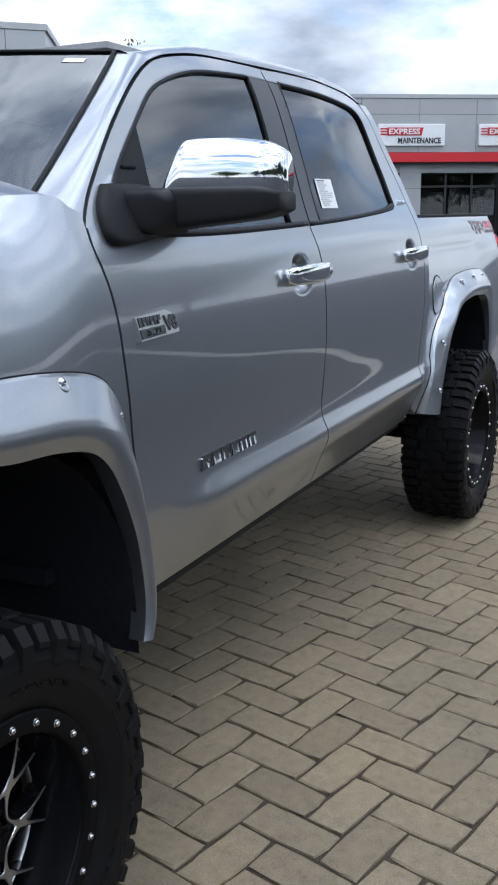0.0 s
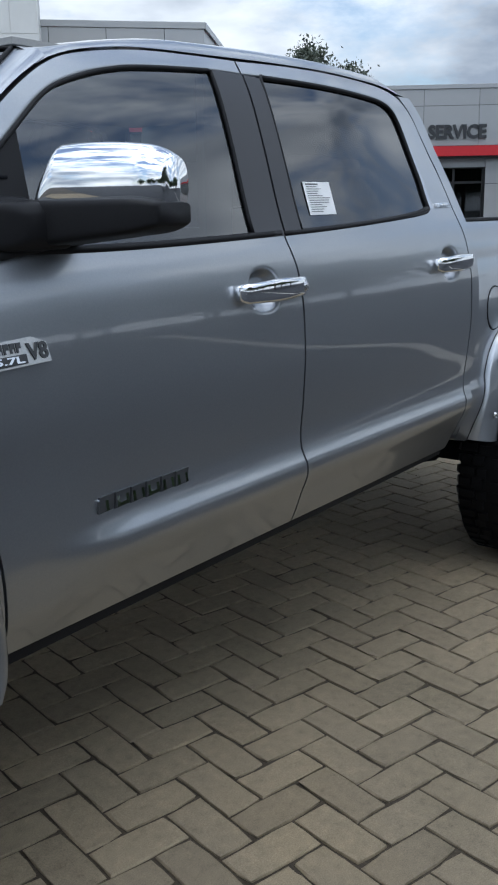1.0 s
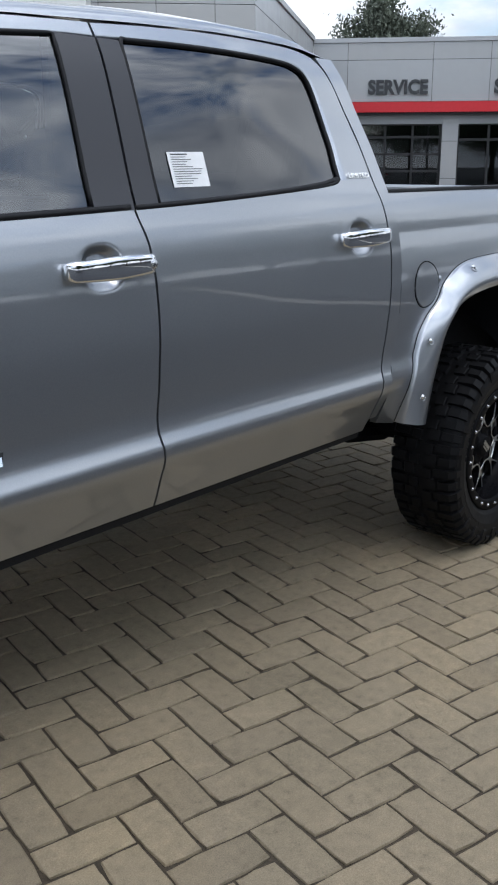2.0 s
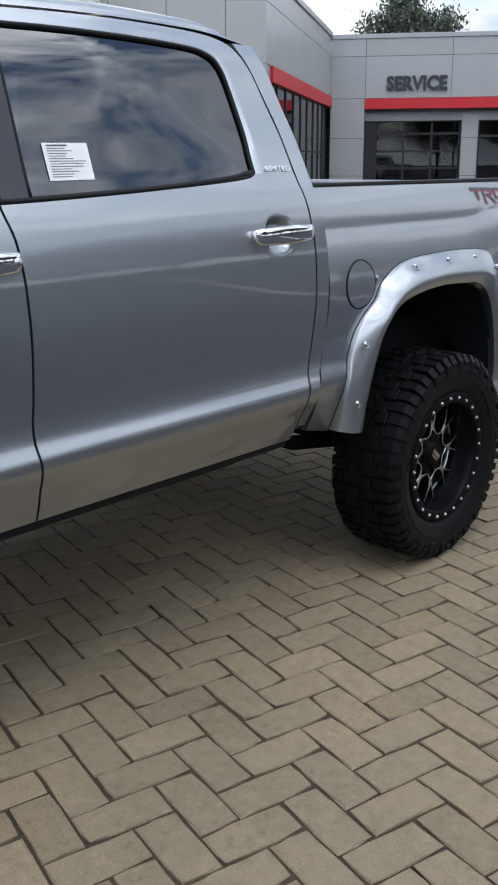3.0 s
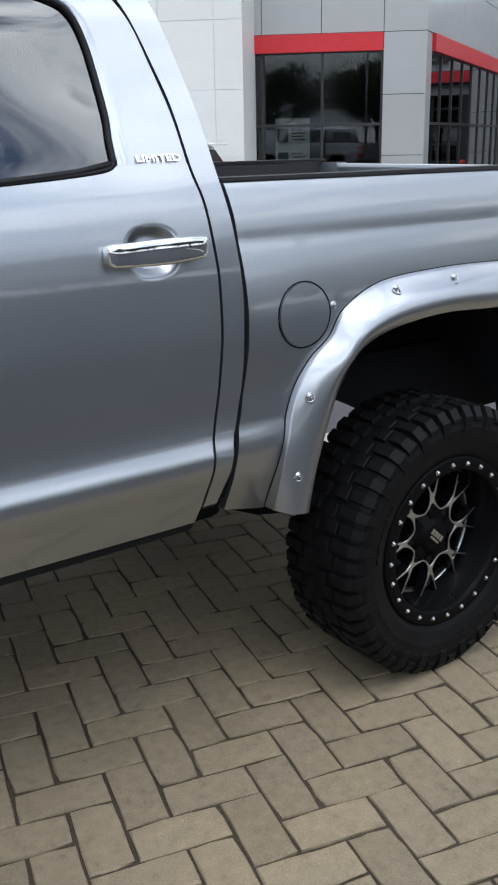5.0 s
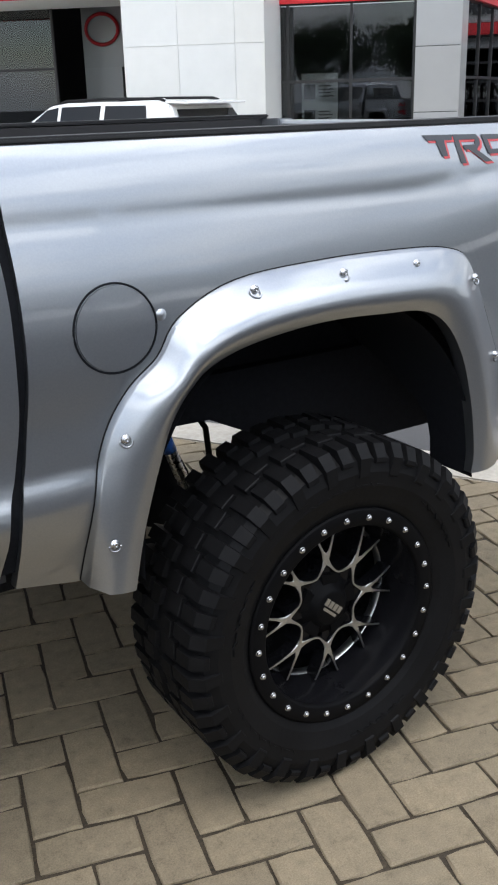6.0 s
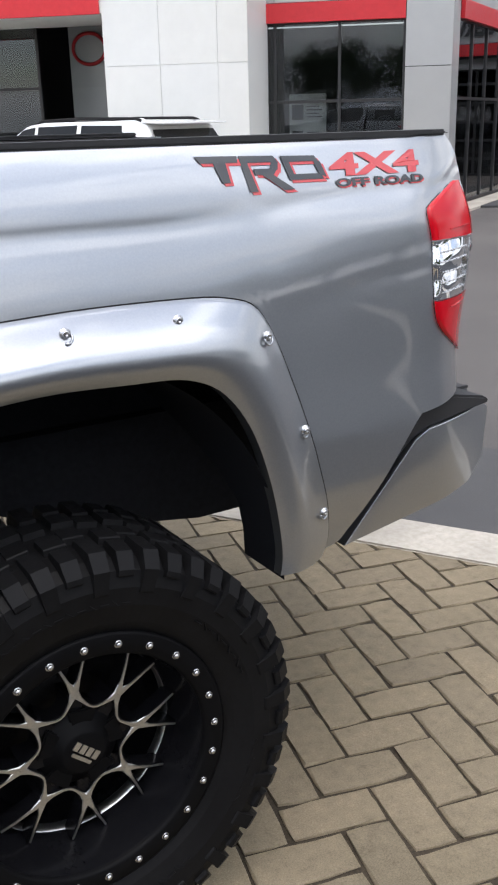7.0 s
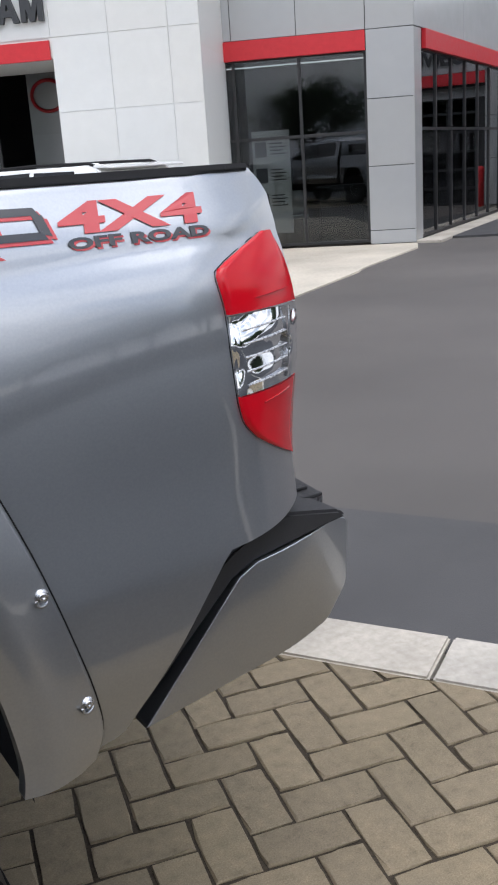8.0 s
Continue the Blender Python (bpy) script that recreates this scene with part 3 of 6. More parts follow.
cab_profile = eased([(0.66, 0.105), (0.72, 0.078), (0.78, 0.052), (0.817, 0.034), (0.848, 0.026), (0.868, 0.026), (0.890, 0.035), (0.920, 0.046), (0.960, 0.049),
                     (1.06, 0.043), (1.20, 0.036), (1.32, 0.038), (1.40, 0.046), (1.47, 0.060), (1.53, 0.080), (1.60, 0.106), (1.75, 0.152), (1.90, 0.202), (1.96, 0.228), (2.03, 0.27)])
flat_profile = eased([(0.66, 0.105), (0.78, 0.06), (0.90, 0.045), (1.06, 0.043), (1.20, 0.036), (1.32, 0.038), (1.40, 0.046), (1.47, 0.060), (1.53, 0.080), (1.60, 0.106), (1.75, 0.152), (1.90, 0.202), (1.96, 0.228), (2.03, 0.27)])
fender_profile = eased([(0.66, 0.09), (0.9, 0.05), (1.2, 0.036), (1.28, 0.041), (1.36, 0.056), (1.44, 0.082), (1.52, 0.118), (1.60, 0.172), (1.66, 0.24)])
bed_profile = eased([(0.64, 0.12), (0.72, 0.09), (0.80, 0.062), (0.86, 0.052), (0.885, 0.054), (0.93, 0.066), (1.0, 0.066), (1.10, 0.0565), (1.15, 0.0520), (1.20, 0.0515), (1.25, 0.0555), (1.29, 0.062), (1.34, 0.0735), (1.38, 0.0845), (1.41, 0.0935), (1.43, 0.0965), (1.46, 0.1035), (1.50, 0.1165), (1.54, 0.133), (1.556, 0.142)])


def step(a, b, x):
    t = min(1, max(0, (x - a) / (b - a)))
    return t * t * (3 - 2 * t)


def cab_y(x, z):
    """The door skin; the crease above the sill fades out towards the front."""
    k = step(0.72, 1.05, x)
    taper = 0.05 * step(2.1, 2.95, x) * step(1.5, 1.9, z)
    cup = 0.0
    for cx, cz in ((1.565, 1.394), (2.742, 1.405)):
        if abs(x - cx) < 0.08 and abs(z - cz) < 0.07:
            cup = max(cup, 0.030 * step(1.0, 0.50, (abs((x - cx) / 0.074) ** 2.6 + abs((z - cz) / 0.064) ** 2.6) ** (1 / 2.6)))
    return flat_profile(z) * (1 - k) + cab_profile(z) * k + taper + cup


def fender_y(x, z):
    k = step(0.22, 0.50, x)
    return fender_profile(z) * (1 - k) + flat_profile(z) * k + 0.10 * step(0.0, -0.9, x)


def bed_y(x, z):
    """The bed side; its shoulder rises and fades towards the tail, where the side turns in."""
    lift = 0.085 * step(3.95, 4.60, x)
    zz = z - lift * step(1.05, 1.27, z) * step(1.535, 1.36, z)
    k = step(3.05, 3.35, x)
    low = bed_profile(zz) if zz > 1.0 else bed_profile(zz) * (1 - k) + (0.066 + 0.04 * step(0.85, 0.65, zz)) * k
    q = step(3.95, 4.3, x)
    if zz < 1.25:
        low = low * (1 - q) + q * (low if zz > 1.2 else 0.0515 - 0.115 * min(1.2 - zz, 0.25) + 0.03 * step(0.85, 0.65, zz))
    turn = (1.95 + 1.75 * step(1.35, 1.07, z)) * max(0.0, x - 4.53) ** 2.5
    ridge = 1.431 + 0.41 * (x - 4.588)
    return low + turn + 0.004 * step(ridge + 0.006, ridge - 0.02, z) * step(ridge - 0.30, ridge - 0.10, z) * step(4.54, 4.64, x)


def sheet_part(name, rows, material, parent, fold=0.03, label="", tuck=0.0):
    """A pressed panel: a smooth sheet with its edges folded in."""
    bm = bmesh.new()
    vs = add_grid(bm, rows)
    rim = vs[0] + [r[-1] for r in vs[1:]] + vs[-1][-2::-1] + [r[0] for r in vs[-2:0:-1]]
    if fold:
        soft = [bm.verts.new(v.co + Vector((0, 0.004, 0))) for v in rim]
        back = [bm.verts.new(v.co + Vector((0, fold, 0))) for v in rim]
        for i in range(len(rim)):
            k = (i + 1) % len(rim)
            bm.faces.new((rim[i], soft[i], soft[k], rim[k]))
            bm.faces.new((soft[i], back[i], back[k], soft[k]))
        for i in range(len(rim)):
            e = bm.edges.get((rim[i], rim[(i + 1) % len(rim)]))
            if e:
                e.smooth = False
    return part(name, bm, material, parent, label, smooth=True)


def rows_between(zs, left, right, y_of, nx):
    return [[(left(z) + (right(z) - left(z)) * k / nx, y_of(left(z) + (right(z) - left(z)) * k / nx, z), z) for k in range(nx + 1)] for z in zs]


def spread(a, b, n):
    return [a + (b - a) * k / n for k in range(n + 1)]


truck = thing("pickup_truck", "silver lifted crew-cab pickup with bolted flares and mud tyres", "pickup truck")
both = []          # parts of the near side that the far side repeats

hinge = eased([(0.66, 0.648), (0.9, 0.622), (0.99, 0.604), (1.15, 0.577), (1.29, 0.557), (1.406, 0.541), (1.47, 0.526), (1.514, 0.516), (1.56, 0.518)])
b_seam = eased([(0.66, 1.766), (0.70, 1.764), (0.77, 1.756), (0.85, 1.748), (0.89, 1.744), (0.946, 1.743), (1.044, 1.749), (1.207, 1.751), (1.333, 1.746), (1.44, 1.737), (1.546, 1.714), (1.60, 1.718)])
c_seam = eased([(0.66, 2.862), (0.75, 2.876), (0.86, 2.884), (0.95, 2.902), (1.05, 2.916), (1.2, 2.925), (1.32, 2.922), (1.43, 2.912), (1.517, 2.905), (1.58, 2.893), (1.73, 2.883), (1.85, 2.856), (1.95, 2.822), (2.01, 2.788)])
cab_back = eased([(0.70, 2.915), (0.80, 2.935), (0.87, 2.944), (0.95, 2.970), (1.10, 2.991), (1.25, 2.993), (1.41, 2.980), (1.52, 2.969), (1.58, 2.964), (1.70, 2.959), (1.84, 2.937), (1.92, 2.920), (2.014, 2.888)])
bed_front = eased([(0.64, 2.957), (0.75, 2.967), (0.86, 2.977), (0.97, 3.000), (1.15, 3.019), (1.31, 3.021), (1.45, 3.018), (1.56, 3.008)])
belt = eased([(0.45, 1.558), (0.56, 1.550), (0.64, 1.530), (1.0, 1.522), (1.7, 1.536), (2.2, 1.556), (2.6, 1.585), (2.69, 1.60), (3.0, 1.60)])
GAP = 0.004


# doors: skin below the belt, frame, glass, pillar film, seals
def door(name, zs, left, right, nx):
    d = new(name)
    d.parent = truck
    rows = rows_between(zs, lambda z: left(z) + GAP, lambda z: right(z) - GAP, cab_y, nx)
    top = rows[-1]
    for j in range(1, 7):
        row = []
        for k, (x, y, z) in enumerate(top):
            zb = z + (belt(x) - z) * j / 6
            xb = left(zb) + GAP + (right(zb) - left(zb) - 2 * GAP) * k / nx
            row.append((xb, cab_y(xb, zb), zb))
        rows.append(row)
    sheet_part("skin", rows, PAINT, d)
    return d


door_z = spread(0.672, 0.82, 8)[:-1] + spread(0.82, 0.98, 18)[:-1] + spread(0.98, 1.32, 14)[:-1] + spread(1.32, 1.47, 34)[:-1] + spread(1.47, 1.51, 3)
front_door = door("front_door", door_z, hinge, b_seam, 150)
rear_door = door("rear_door", door_z, b_seam, c_seam, 150)


def frame_ring(name, outer, inner, parent, material, y_of, fold=0.03, closed=False, inset=0.012):
    rows = [[] for _ in range(6)]
    for (ox, oz), (ix, iz) in zip(outer, inner):
        for r, k in zip(rows[:5], (0, 0.25, 0.5, 0.75, 1)):
            x, z = ox + (ix - ox) * k, oz + (iz - oz) * k
            r.append((x, y_of(x, z), z))
        rows[5].append((ix, y_of(ix, iz) + inset, iz))
    return sheet_part(name, rows, material, parent, fold)


def dense(points, n=6):
    """More points along a line, by smooth interpolation."""
    out = []
    P = [Vector(p) for p in points]
    for i in range(len(P) - 1):
        a, b, c, d = P[max(i - 1, 0)], P[i], P[i + 1], P[min(i + 2, len(P) - 1)]
        for k in range(n):
            t = k / n
            out.append(tuple(0.5 * (2 * b + (c - a) * t + (2 * a - 5 * b + 4 * c - d) * t * t + (3 * b - a - 3 * c + d) * t ** 3)))
    return out + [tuple(P[-1])]


f_outer = dense([(0.515, 1.55), (0.537, 1.580), (0.590, 1.636), (0.724, 1.757), (0.874, 1.869), (1.001, 1.938), (1.132, 1.972), (1.342, 2.0), (1.60, 2.013), (1.729, 2.017)])
f_inner = dense([(0.60, 1.545), (0.64, 1.59), (0.71, 1.678), (0.84, 1.782), (0.955, 1.865), (1.06, 1.906), (1.18, 1.936), (1.31, 1.955), (1.58, 1.975), (1.729, 1.978)])
frame_ring("window_frame", f_outer, f_inner, front_door, PAINT, cab_y)
r_outer = dense([(1.738, 2.017), (2.0, 2.030), (2.3, 2.035), (2.56, 2.033), (2.69, 2.024), (2.775, 1.998), (2.826, 1.93), (2.854, 1.84), (2.879, 1.72), (2.886, 1.598)])
r_inner = dense([(1.738, 1.978), (2.0, 1.985), (2.3, 1.985), (2.54, 1.978), (2.625, 1.965), (2.672, 1.935), (2.695, 1.86), (2.70, 1.72), (2.692, 1.65), (2.69, 1.598)])
frame_ring("window_frame", r_outer, r_inner, rear_door, PAINT, cab_y)
f_left = eased([(1.50, 0.575), (1.545, 0.60), (1.59, 0.64), (1.678, 0.71), (1.782, 0.84), (1.865, 0.955), (1.906, 1.06), (1.936, 1.18), (1.955, 1.31), (1.972, 1.55)])
r_right = eased([(1.50, 2.66), (1.60, 2.69), (1.70, 2.70), (1.82, 2.698), (1.90, 2.684), (1.945, 2.655), (1.98, 2.52)])


def pane_rows(zs, left, right, nx, inset):
    return [[(x, cab_y(x, z) + inset, z) for x in spread(left(z), right(z), nx)] for z in zs]


gl = sheet_part("window_glass", pane_rows(spread(1.51, 1.970, 14), f_left, lambda z: 1.63, 20, 0.008), GLASS_DOOR, front_door, 0)
gl.visible_shadow = False
sheet_part("window_glass", pane_rows(spread(1.52, 1.982, 14), lambda z: 1.78, r_right, 20, 0.009), GLASS_TINT, rear_door, 0, "dark privacy glass")
sheet_part("pillar_cover", rows_between(spread(1.535, 1.978, 10), lambda z: 1.575 + 0.05 * (z - 1.535), lambda z: 1.713 + 0.04 * (z - 1.53), lambda x, z: cab_y(x, z) - 0.002, 6), PILLAR, front_door, 0.009, "satin black pillar cover")
sheet_part("pillar_cover", rows_between(spread(1.54, 1.978, 10), lambda z: 1.722 + 0.04 * (z - 1.53), lambda z: 1.806 + 0.02 * (z - 1.53), lambda x, z: cab_y(x, z) - 0.002, 5), PILLAR, rear_door, 0.009, "satin black pillar cover")


def seal(name, pts, r, parent, material=BLACK_TRIM, inset=0.004):
    return part(name, tube([(x, cab_y(x, z) + inset, z) for x, z in pts], r, 8), material, parent, smooth=True)


seal("seal", f_inner[:-6] + dense([(1.594, 1.974), (1.588, 1.80), (1.574, 1.545)], 5), 0.0065, front_door)
seal("seal", dense([(1.812, 1.545), (1.816, 1.80), (1.822, 1.965), (1.85, 1.982)], 5) + r_inner[6:] + dense([(2.688, 1.605), (2.65, 1.588), (2.45, 1.572), (2.1, 1.554), (1.82, 1.544)], 5), 0.0075, rear_door)
seal("belt_strip", [(x, belt(x) + 0.006) for x in spread(0.64, 1.70, 24)], 0.010, front_door)
seal("belt_strip", [(x, belt(x) + 0.004) for x in spread(1.72, 2.68, 24)], 0.009, rear_door)
# black corner in front of the door glass
sail_left = eased([(1.52, 0.59), (1.59, 0.64), (1.678, 0.71), (1.745, 0.795), (1.785, 0.84)])
sheet_part("mirror_corner", [[(x, cab_y(x, z) + 0.006, z) for x in spread(sail_left(z), 0.82 + 0.1 * (z - 1.52), 6)] for z in spread(1.525, 1.775, 10)], BLACK_TRIM, front_door, 0.02)
part("corner_slot", box(0.728, 0.788, cab_y(0.75, 1.68) + 0.002, cab_y(0.75, 1.68) + 0.02, 1.676, 1.684, 0.003), LINER, front_door)


# door handles: chrome bar over a cup
def handle(x0, x1, z, parent):
    h = new("handle")
    h.parent = parent
    y = cab_y(x0 + 0.01, z)
    bm = bmesh.new()
    n = 18
    rings = []
    for i in range(n + 1):
        t = i / n
        x = x0 + (x1 - x0) * t
        bow = math.sin(math.pi * min(1, max(0, t))) ** 0.3
        hh = 0.0285 - 0.002 * math.cos(2 * math.pi * t)
        yy = y - 0.009 - 0.026 * bow
        ends = 1 if 0 < i < n else 0.72
        rings.append([(x, yy + 0.014 * ends * math.copysign(abs(math.cos(a)) ** 0.55, math.cos(a)), z + hh * ends * math.copysign(abs(math.sin(a)) ** 0.55, math.sin(a)) + 0.004 * (t - 0.5)) for a in [2 * math.pi * k / 20 for k in range(20)]])
    vs = [[bm.verts.new(p) for p in r] for r in rings]
    for a, b in zip(vs, vs[1:]):
        for k in range(20):
            bm.faces.new((a[k], a[(k + 1) % 20], b[(k + 1) % 20], b[k]))
    bm.faces.new(vs[0])
    bm.faces.new(vs[-1][::-1])
    part("grip", bm, CHROME, h, "chrome door handle", smooth=True)
    return h


handle(1.432, 1.732, 1.396, front_door)
handle(2.608, 2.886, 1.408, rear_door)
bm = bmesh.new()
add_lathe(bm, [(0.0005, -0.004), (0.012, -0.003), (0.014, 0.0)], 20, pose(1.706, cab_y(1.442, 1.396) - 0.0405, 1.397))
part("keyhole", bm, STEEL, front_door, "small round lock", smooth=True)

# towing mirror
mirror = new("mirror")
mirror.parent = front_door


def mirror_block(x0, x1, y0, y1, z0, z1, n=40, pw=4.0, lean=0.0, rise=0.0, nose=0.0, shut=0.55, dome=0.0):
    """A rounded block, swept from the inner end to the outer one."""
    bm = bmesh.new()
    rings = []
    for i in range(n + 1):
        t = i / n
        y = y0 + (y1 - y0) * t
        close = (1 - max(0, (t - 0.80) / 0.20) ** 2.2 * shut) * (1 - max(0, (0.10 - t) / 0.10) ** 2 * 0.35) * (1 - dome * (2 * t - 0.9) ** 2)
        low, top = z0 + rise * t, z1 - nose * (z1 - z0) * max(0.0, 1 - t / 0.20) ** 1.3
        cx, cz, rx, rz = (x0 + x1) / 2 + lean * t, (low + top) / 2, (x1 - x0) / 2 * close, (top - low) / 2 * close
        rings.append([bm.verts.new((cx + rx * abs(math.cos(a)) ** (2 / pw) * math.copysign(1, math.cos(a)), y, cz + rz * abs(math.sin(a)) ** (2 / pw) * math.copysign(1, math.sin(a)))) for a in [2 * math.pi * k / 48 for k in range(48)]])
    for a, b in zip(rings, rings[1:]):
        for k in range(48):
            bm.faces.new((a[k], a[(k + 1) % 48], b[(k + 1) % 48], b[k]))
    bm.faces.new(rings[0])
    bm.faces.new(rings[-1][::-1])
    return bm


part("cap", mirror_block(0.785, 0.900, 0.088, -0.168, 1.575, 1.746, lean=0.125, pw=2.3, nose=0.70, shut=0.22, dome=0.16), CHROME, mirror, "bright chrome mirror cap", smooth=True)
part("base_shell", mirror_block(0.745, 0.905, 0.150, -0.174, 1.528, 1.634, lean=0.125, pw=7, rise=0.040, shut=0.36), BLACK_TRIM, mirror, "matt black lower mirror shell", smooth=True)
bm = bmesh.new()
foot = dense([(0.600, 1.640), (0.563, 1.600), (0.549, 1.560), (0.553, 1.526), (0.580, 1.510), (0.640, 1.512), (0.715, 1.519), (0.800, 1.530)], 4) + [(0.820, 1.60), (0.790, 1.640), (0.70, 1.645)]
for out, k in ((0.034, 1.0), (-0.006, 1.0), (-0.016, 0.97), (-0.022, 0.90), (-0.024, 0.75)):
    ring = [(0.68 + (x - 0.68) * k, 1.575 + (z - 1.575) * k) for x, z in foot]
    face = [bm.verts.new((x + 0.018, cab_y(x, z) + out, z)) for x, z in ring]
    if out < 0.03:
        for q in range(len(face)):
            bm.faces.new((last[q], last[(q + 1) % len(face)], face[(q + 1) % len(face)], face[q]))
    last = face
bm.faces.new(last)
part("foot", bm, BLACK_TRIM, mirror, "smooth black mirror foot", smooth=True)
part("arm", mirror_block(0.640, 0.84, 0.150, 0.030, 1.532, 1.630, pw=7, lean=0.05), BLACK_TRIM, mirror, smooth=True)
part("mirror_glass", mirror_block(0.890, 0.898, 0.070, -0.140, 1.618, 1.722, lean=0.110, pw=5), CHROME, mirror, smooth=True)

# paper in the rear door's window
sheet = part("window_paper", box(0, 0.148, 0, 0.001, 0, 0.096), PAPER, rear_door, "white printed sheet behind the glass")
sheet.matrix_local = Matrix(((1, 0, -0.02, 1.892), (0, 1, 0.307, 0.1085), (0, -0.307, 1, 1.590), (0, 0, 0, 1)))
random.seed(4)
bm = bmesh.new()
for k in range(13):
    z = 0.088 - k * 0.0066
    w = random.uniform(0.05, 0.125)
    add_box(bm, 0.012, 0.012 + w, -0.0008, -0.0002, z, z + (0.0034 if k == 0 else 0.0016))
part("print", bm, INK, sheet)

# badges: plain bright bars in place of the maker's words
bm = bmesh.new()
add_prism(bm, [(0.608, 0), (0.775, 0.005), (0.772, 0.046), (0.735, 0.060), (0.605, 0.054)], -0.012, 0.012)
badge = part("engine_badge", bm, MACHINED, front_door, "chrome engine badge with dark lettering")
badge.matrix_local = pose(0, 0.033, 1.303, -15, 0, 0)
part("badge_field", prism([(0.612, 0.004), (0.712, 0.007), (0.712, 0.027), (0.611, 0.025)], -0.0150, -0.0118), SIGN_DARK, badge, "black lower field")
part("letter_bar", prism([(0.612, 0.030), (0.623, 0.030), (0.623, 0.052), (0.612, 0.052)], -0.0150, -0.0118), SIGN_DARK, badge)
for k in range(5):
    x = 0.6275 + k * 0.0158
    part("letter_bar", prism([(x, 0.031), (x + 0.0045, 0.031), (x + 0.0045, 0.0395), (x + 0.0115, 0.0395), (x + 0.0115, 0.031 if k % 2 else 0.046), (x + 0.012, 0.0515), (x, 0.0515)], -0.0150, -0.0118), SIGN_DARK, badge)
for words, x, z, w, h, mat, y in (("V8", 0.716, 0.012, 0.054, 0.036, SIGN_DARK, -0.0118), ("5.7L", 0.628, 0.009, 0.074, 0.0145, CHROME, -0.0152)):
    bm = fit_text(words, w, h, 0.003, 0.03)
    bmesh.ops.translate(bm, vec=(x, y, z), verts=bm.verts)
    letter_parts(bm, mat, badge)
name_plate = new("name_badge")
name_plate.parent = front_door
for k in range(6):
    x = 0.902 + k * 0.0535
    y = cab_y(x + 0.02, 0.958)
    bm = bmesh.new()
    add_prism(bm, [(x - 0.002, 0.938), (x + 0.044, 0.941), (x + 0.050, 0.978), (x + 0.004, 0.976)], y - 0.007, y + 0.006)
    letter = part("letter_bar", bm, SIGN_DARK, name_plate, "dark-edged chrome letter shape")
    for poly in (([(0.002, 0.968), (0.046, 0.970), (0.047, 0.975), (0.004, 0.973)], [(0.016, 0.943), (0.026, 0.944), (0.030, 0.968), (0.020, 0.968)]) if k == 0 else
                 ([(0.002, 0.943), (0.011, 0.944), (0.015, 0.974), (0.006, 0.973)], [(0.032, 0.944), (0.041, 0.945), (0.045, 0.975), (0.036, 0.974)],
                  [(0.012, 0.944), (0.032, 0.945), (0.033, 0.952), (0.013, 0.951)] if k in (1, 3) else [(0.014, 0.966), (0.036, 0.967), (0.037, 0.974), (0.016, 0.973)])):
        bm = bmesh.new()
        add_prism(bm, [(x + px, pz) for px, pz in poly], y - 0.012, y - 0.004)
        for v in bm.verts:
            v.co.y += 0.30 * (v.co.z - 0.940) - 0.003
        part("letter_bar", bm, CHROME, name_plate)
bm = fit_text("LIMITED", 0.123, 0.0155, 0.003, 0.0)
bmesh.ops.translate(bm, vec=(2.747, 0, 1.608), verts=bm.verts)
for v in bm.verts:
    v.co.y += cab_y(v.co.x, v.co.z) - 0.003
part("trim_badge", bm, CHROME, rear_door, "small chrome trim badge")

# cab: strip behind the rear door, roof, windscreen pillars, back wall
cab = new("cab")
cab.parent = truck
sheet_part("rear_pillar", rows_between(spread(0.72, 2.012, 60), lambda z: c_seam(z) + GAP, cab_back, cab_y, 5), PAINT, cab)
rail = eased([(0.86, 1.870), (1.0, 1.945), (1.132, 1.980), (1.342, 2.008), (1.60, 2.021), (2.0, 2.037), (2.3, 2.042), (2.58, 2.041), (2.72, 2.034), (2.80, 2.022), (2.86, 2.012), (2.93, 1.998)])


def brow(y):
    """How far the windscreen's top edge bows out at y, 0 to 1."""
    return math.sin(math.pi * min(1, max(0, (y - 0.285) / (2 * MID - 0.57))))


rows = []
for x in spread(0.955, 2.898, 46):
    z, y = rail(x), cab_y(x, min(rail(x), 2.03)) + 0.003
    low_f = (0.62 + 0.38 * step(0.93, 1.7, x)) * (1 - 0.85 * step(2.66, 2.89, x))
    crown = 0.060 * (1 - step(2.50, 2.9, x) * 0.8) * step(0.95, 2.1, x) + 0.018
    lift = eased([(0.0, 0.0), (0.006, 0.014 * low_f), (0.022, 0.027 * low_f), (0.06, 0.038 * low_f), (0.14, 0.038 * low_f + 0.25 * crown), (0.30, 0.038 * low_f + 0.55 * crown), (MID - y, 0.04 * low_f + 0.9 * crown)])
    line = []
    for a in [0.0, 0.006, 0.022, 0.04, 0.06] + spread(0.085, MID - y, 14):
        f, k = brow(y + a), step(1.50, 0.955, x)
        q = k * step(0.0, 0.07, a)
        line.append((x - 0.165 * f * k, y + a, (z + lift(a)) * (1 - q) + (1.9685 + 0.017 * f + 0.05 * (x - 0.955)) * q))
    rows.append(line + [(px, 2 * MID - py, pz) for px, py, pz in line[-2::-1]])
sheet_part("roof", rows, PAINT, cab, 0)
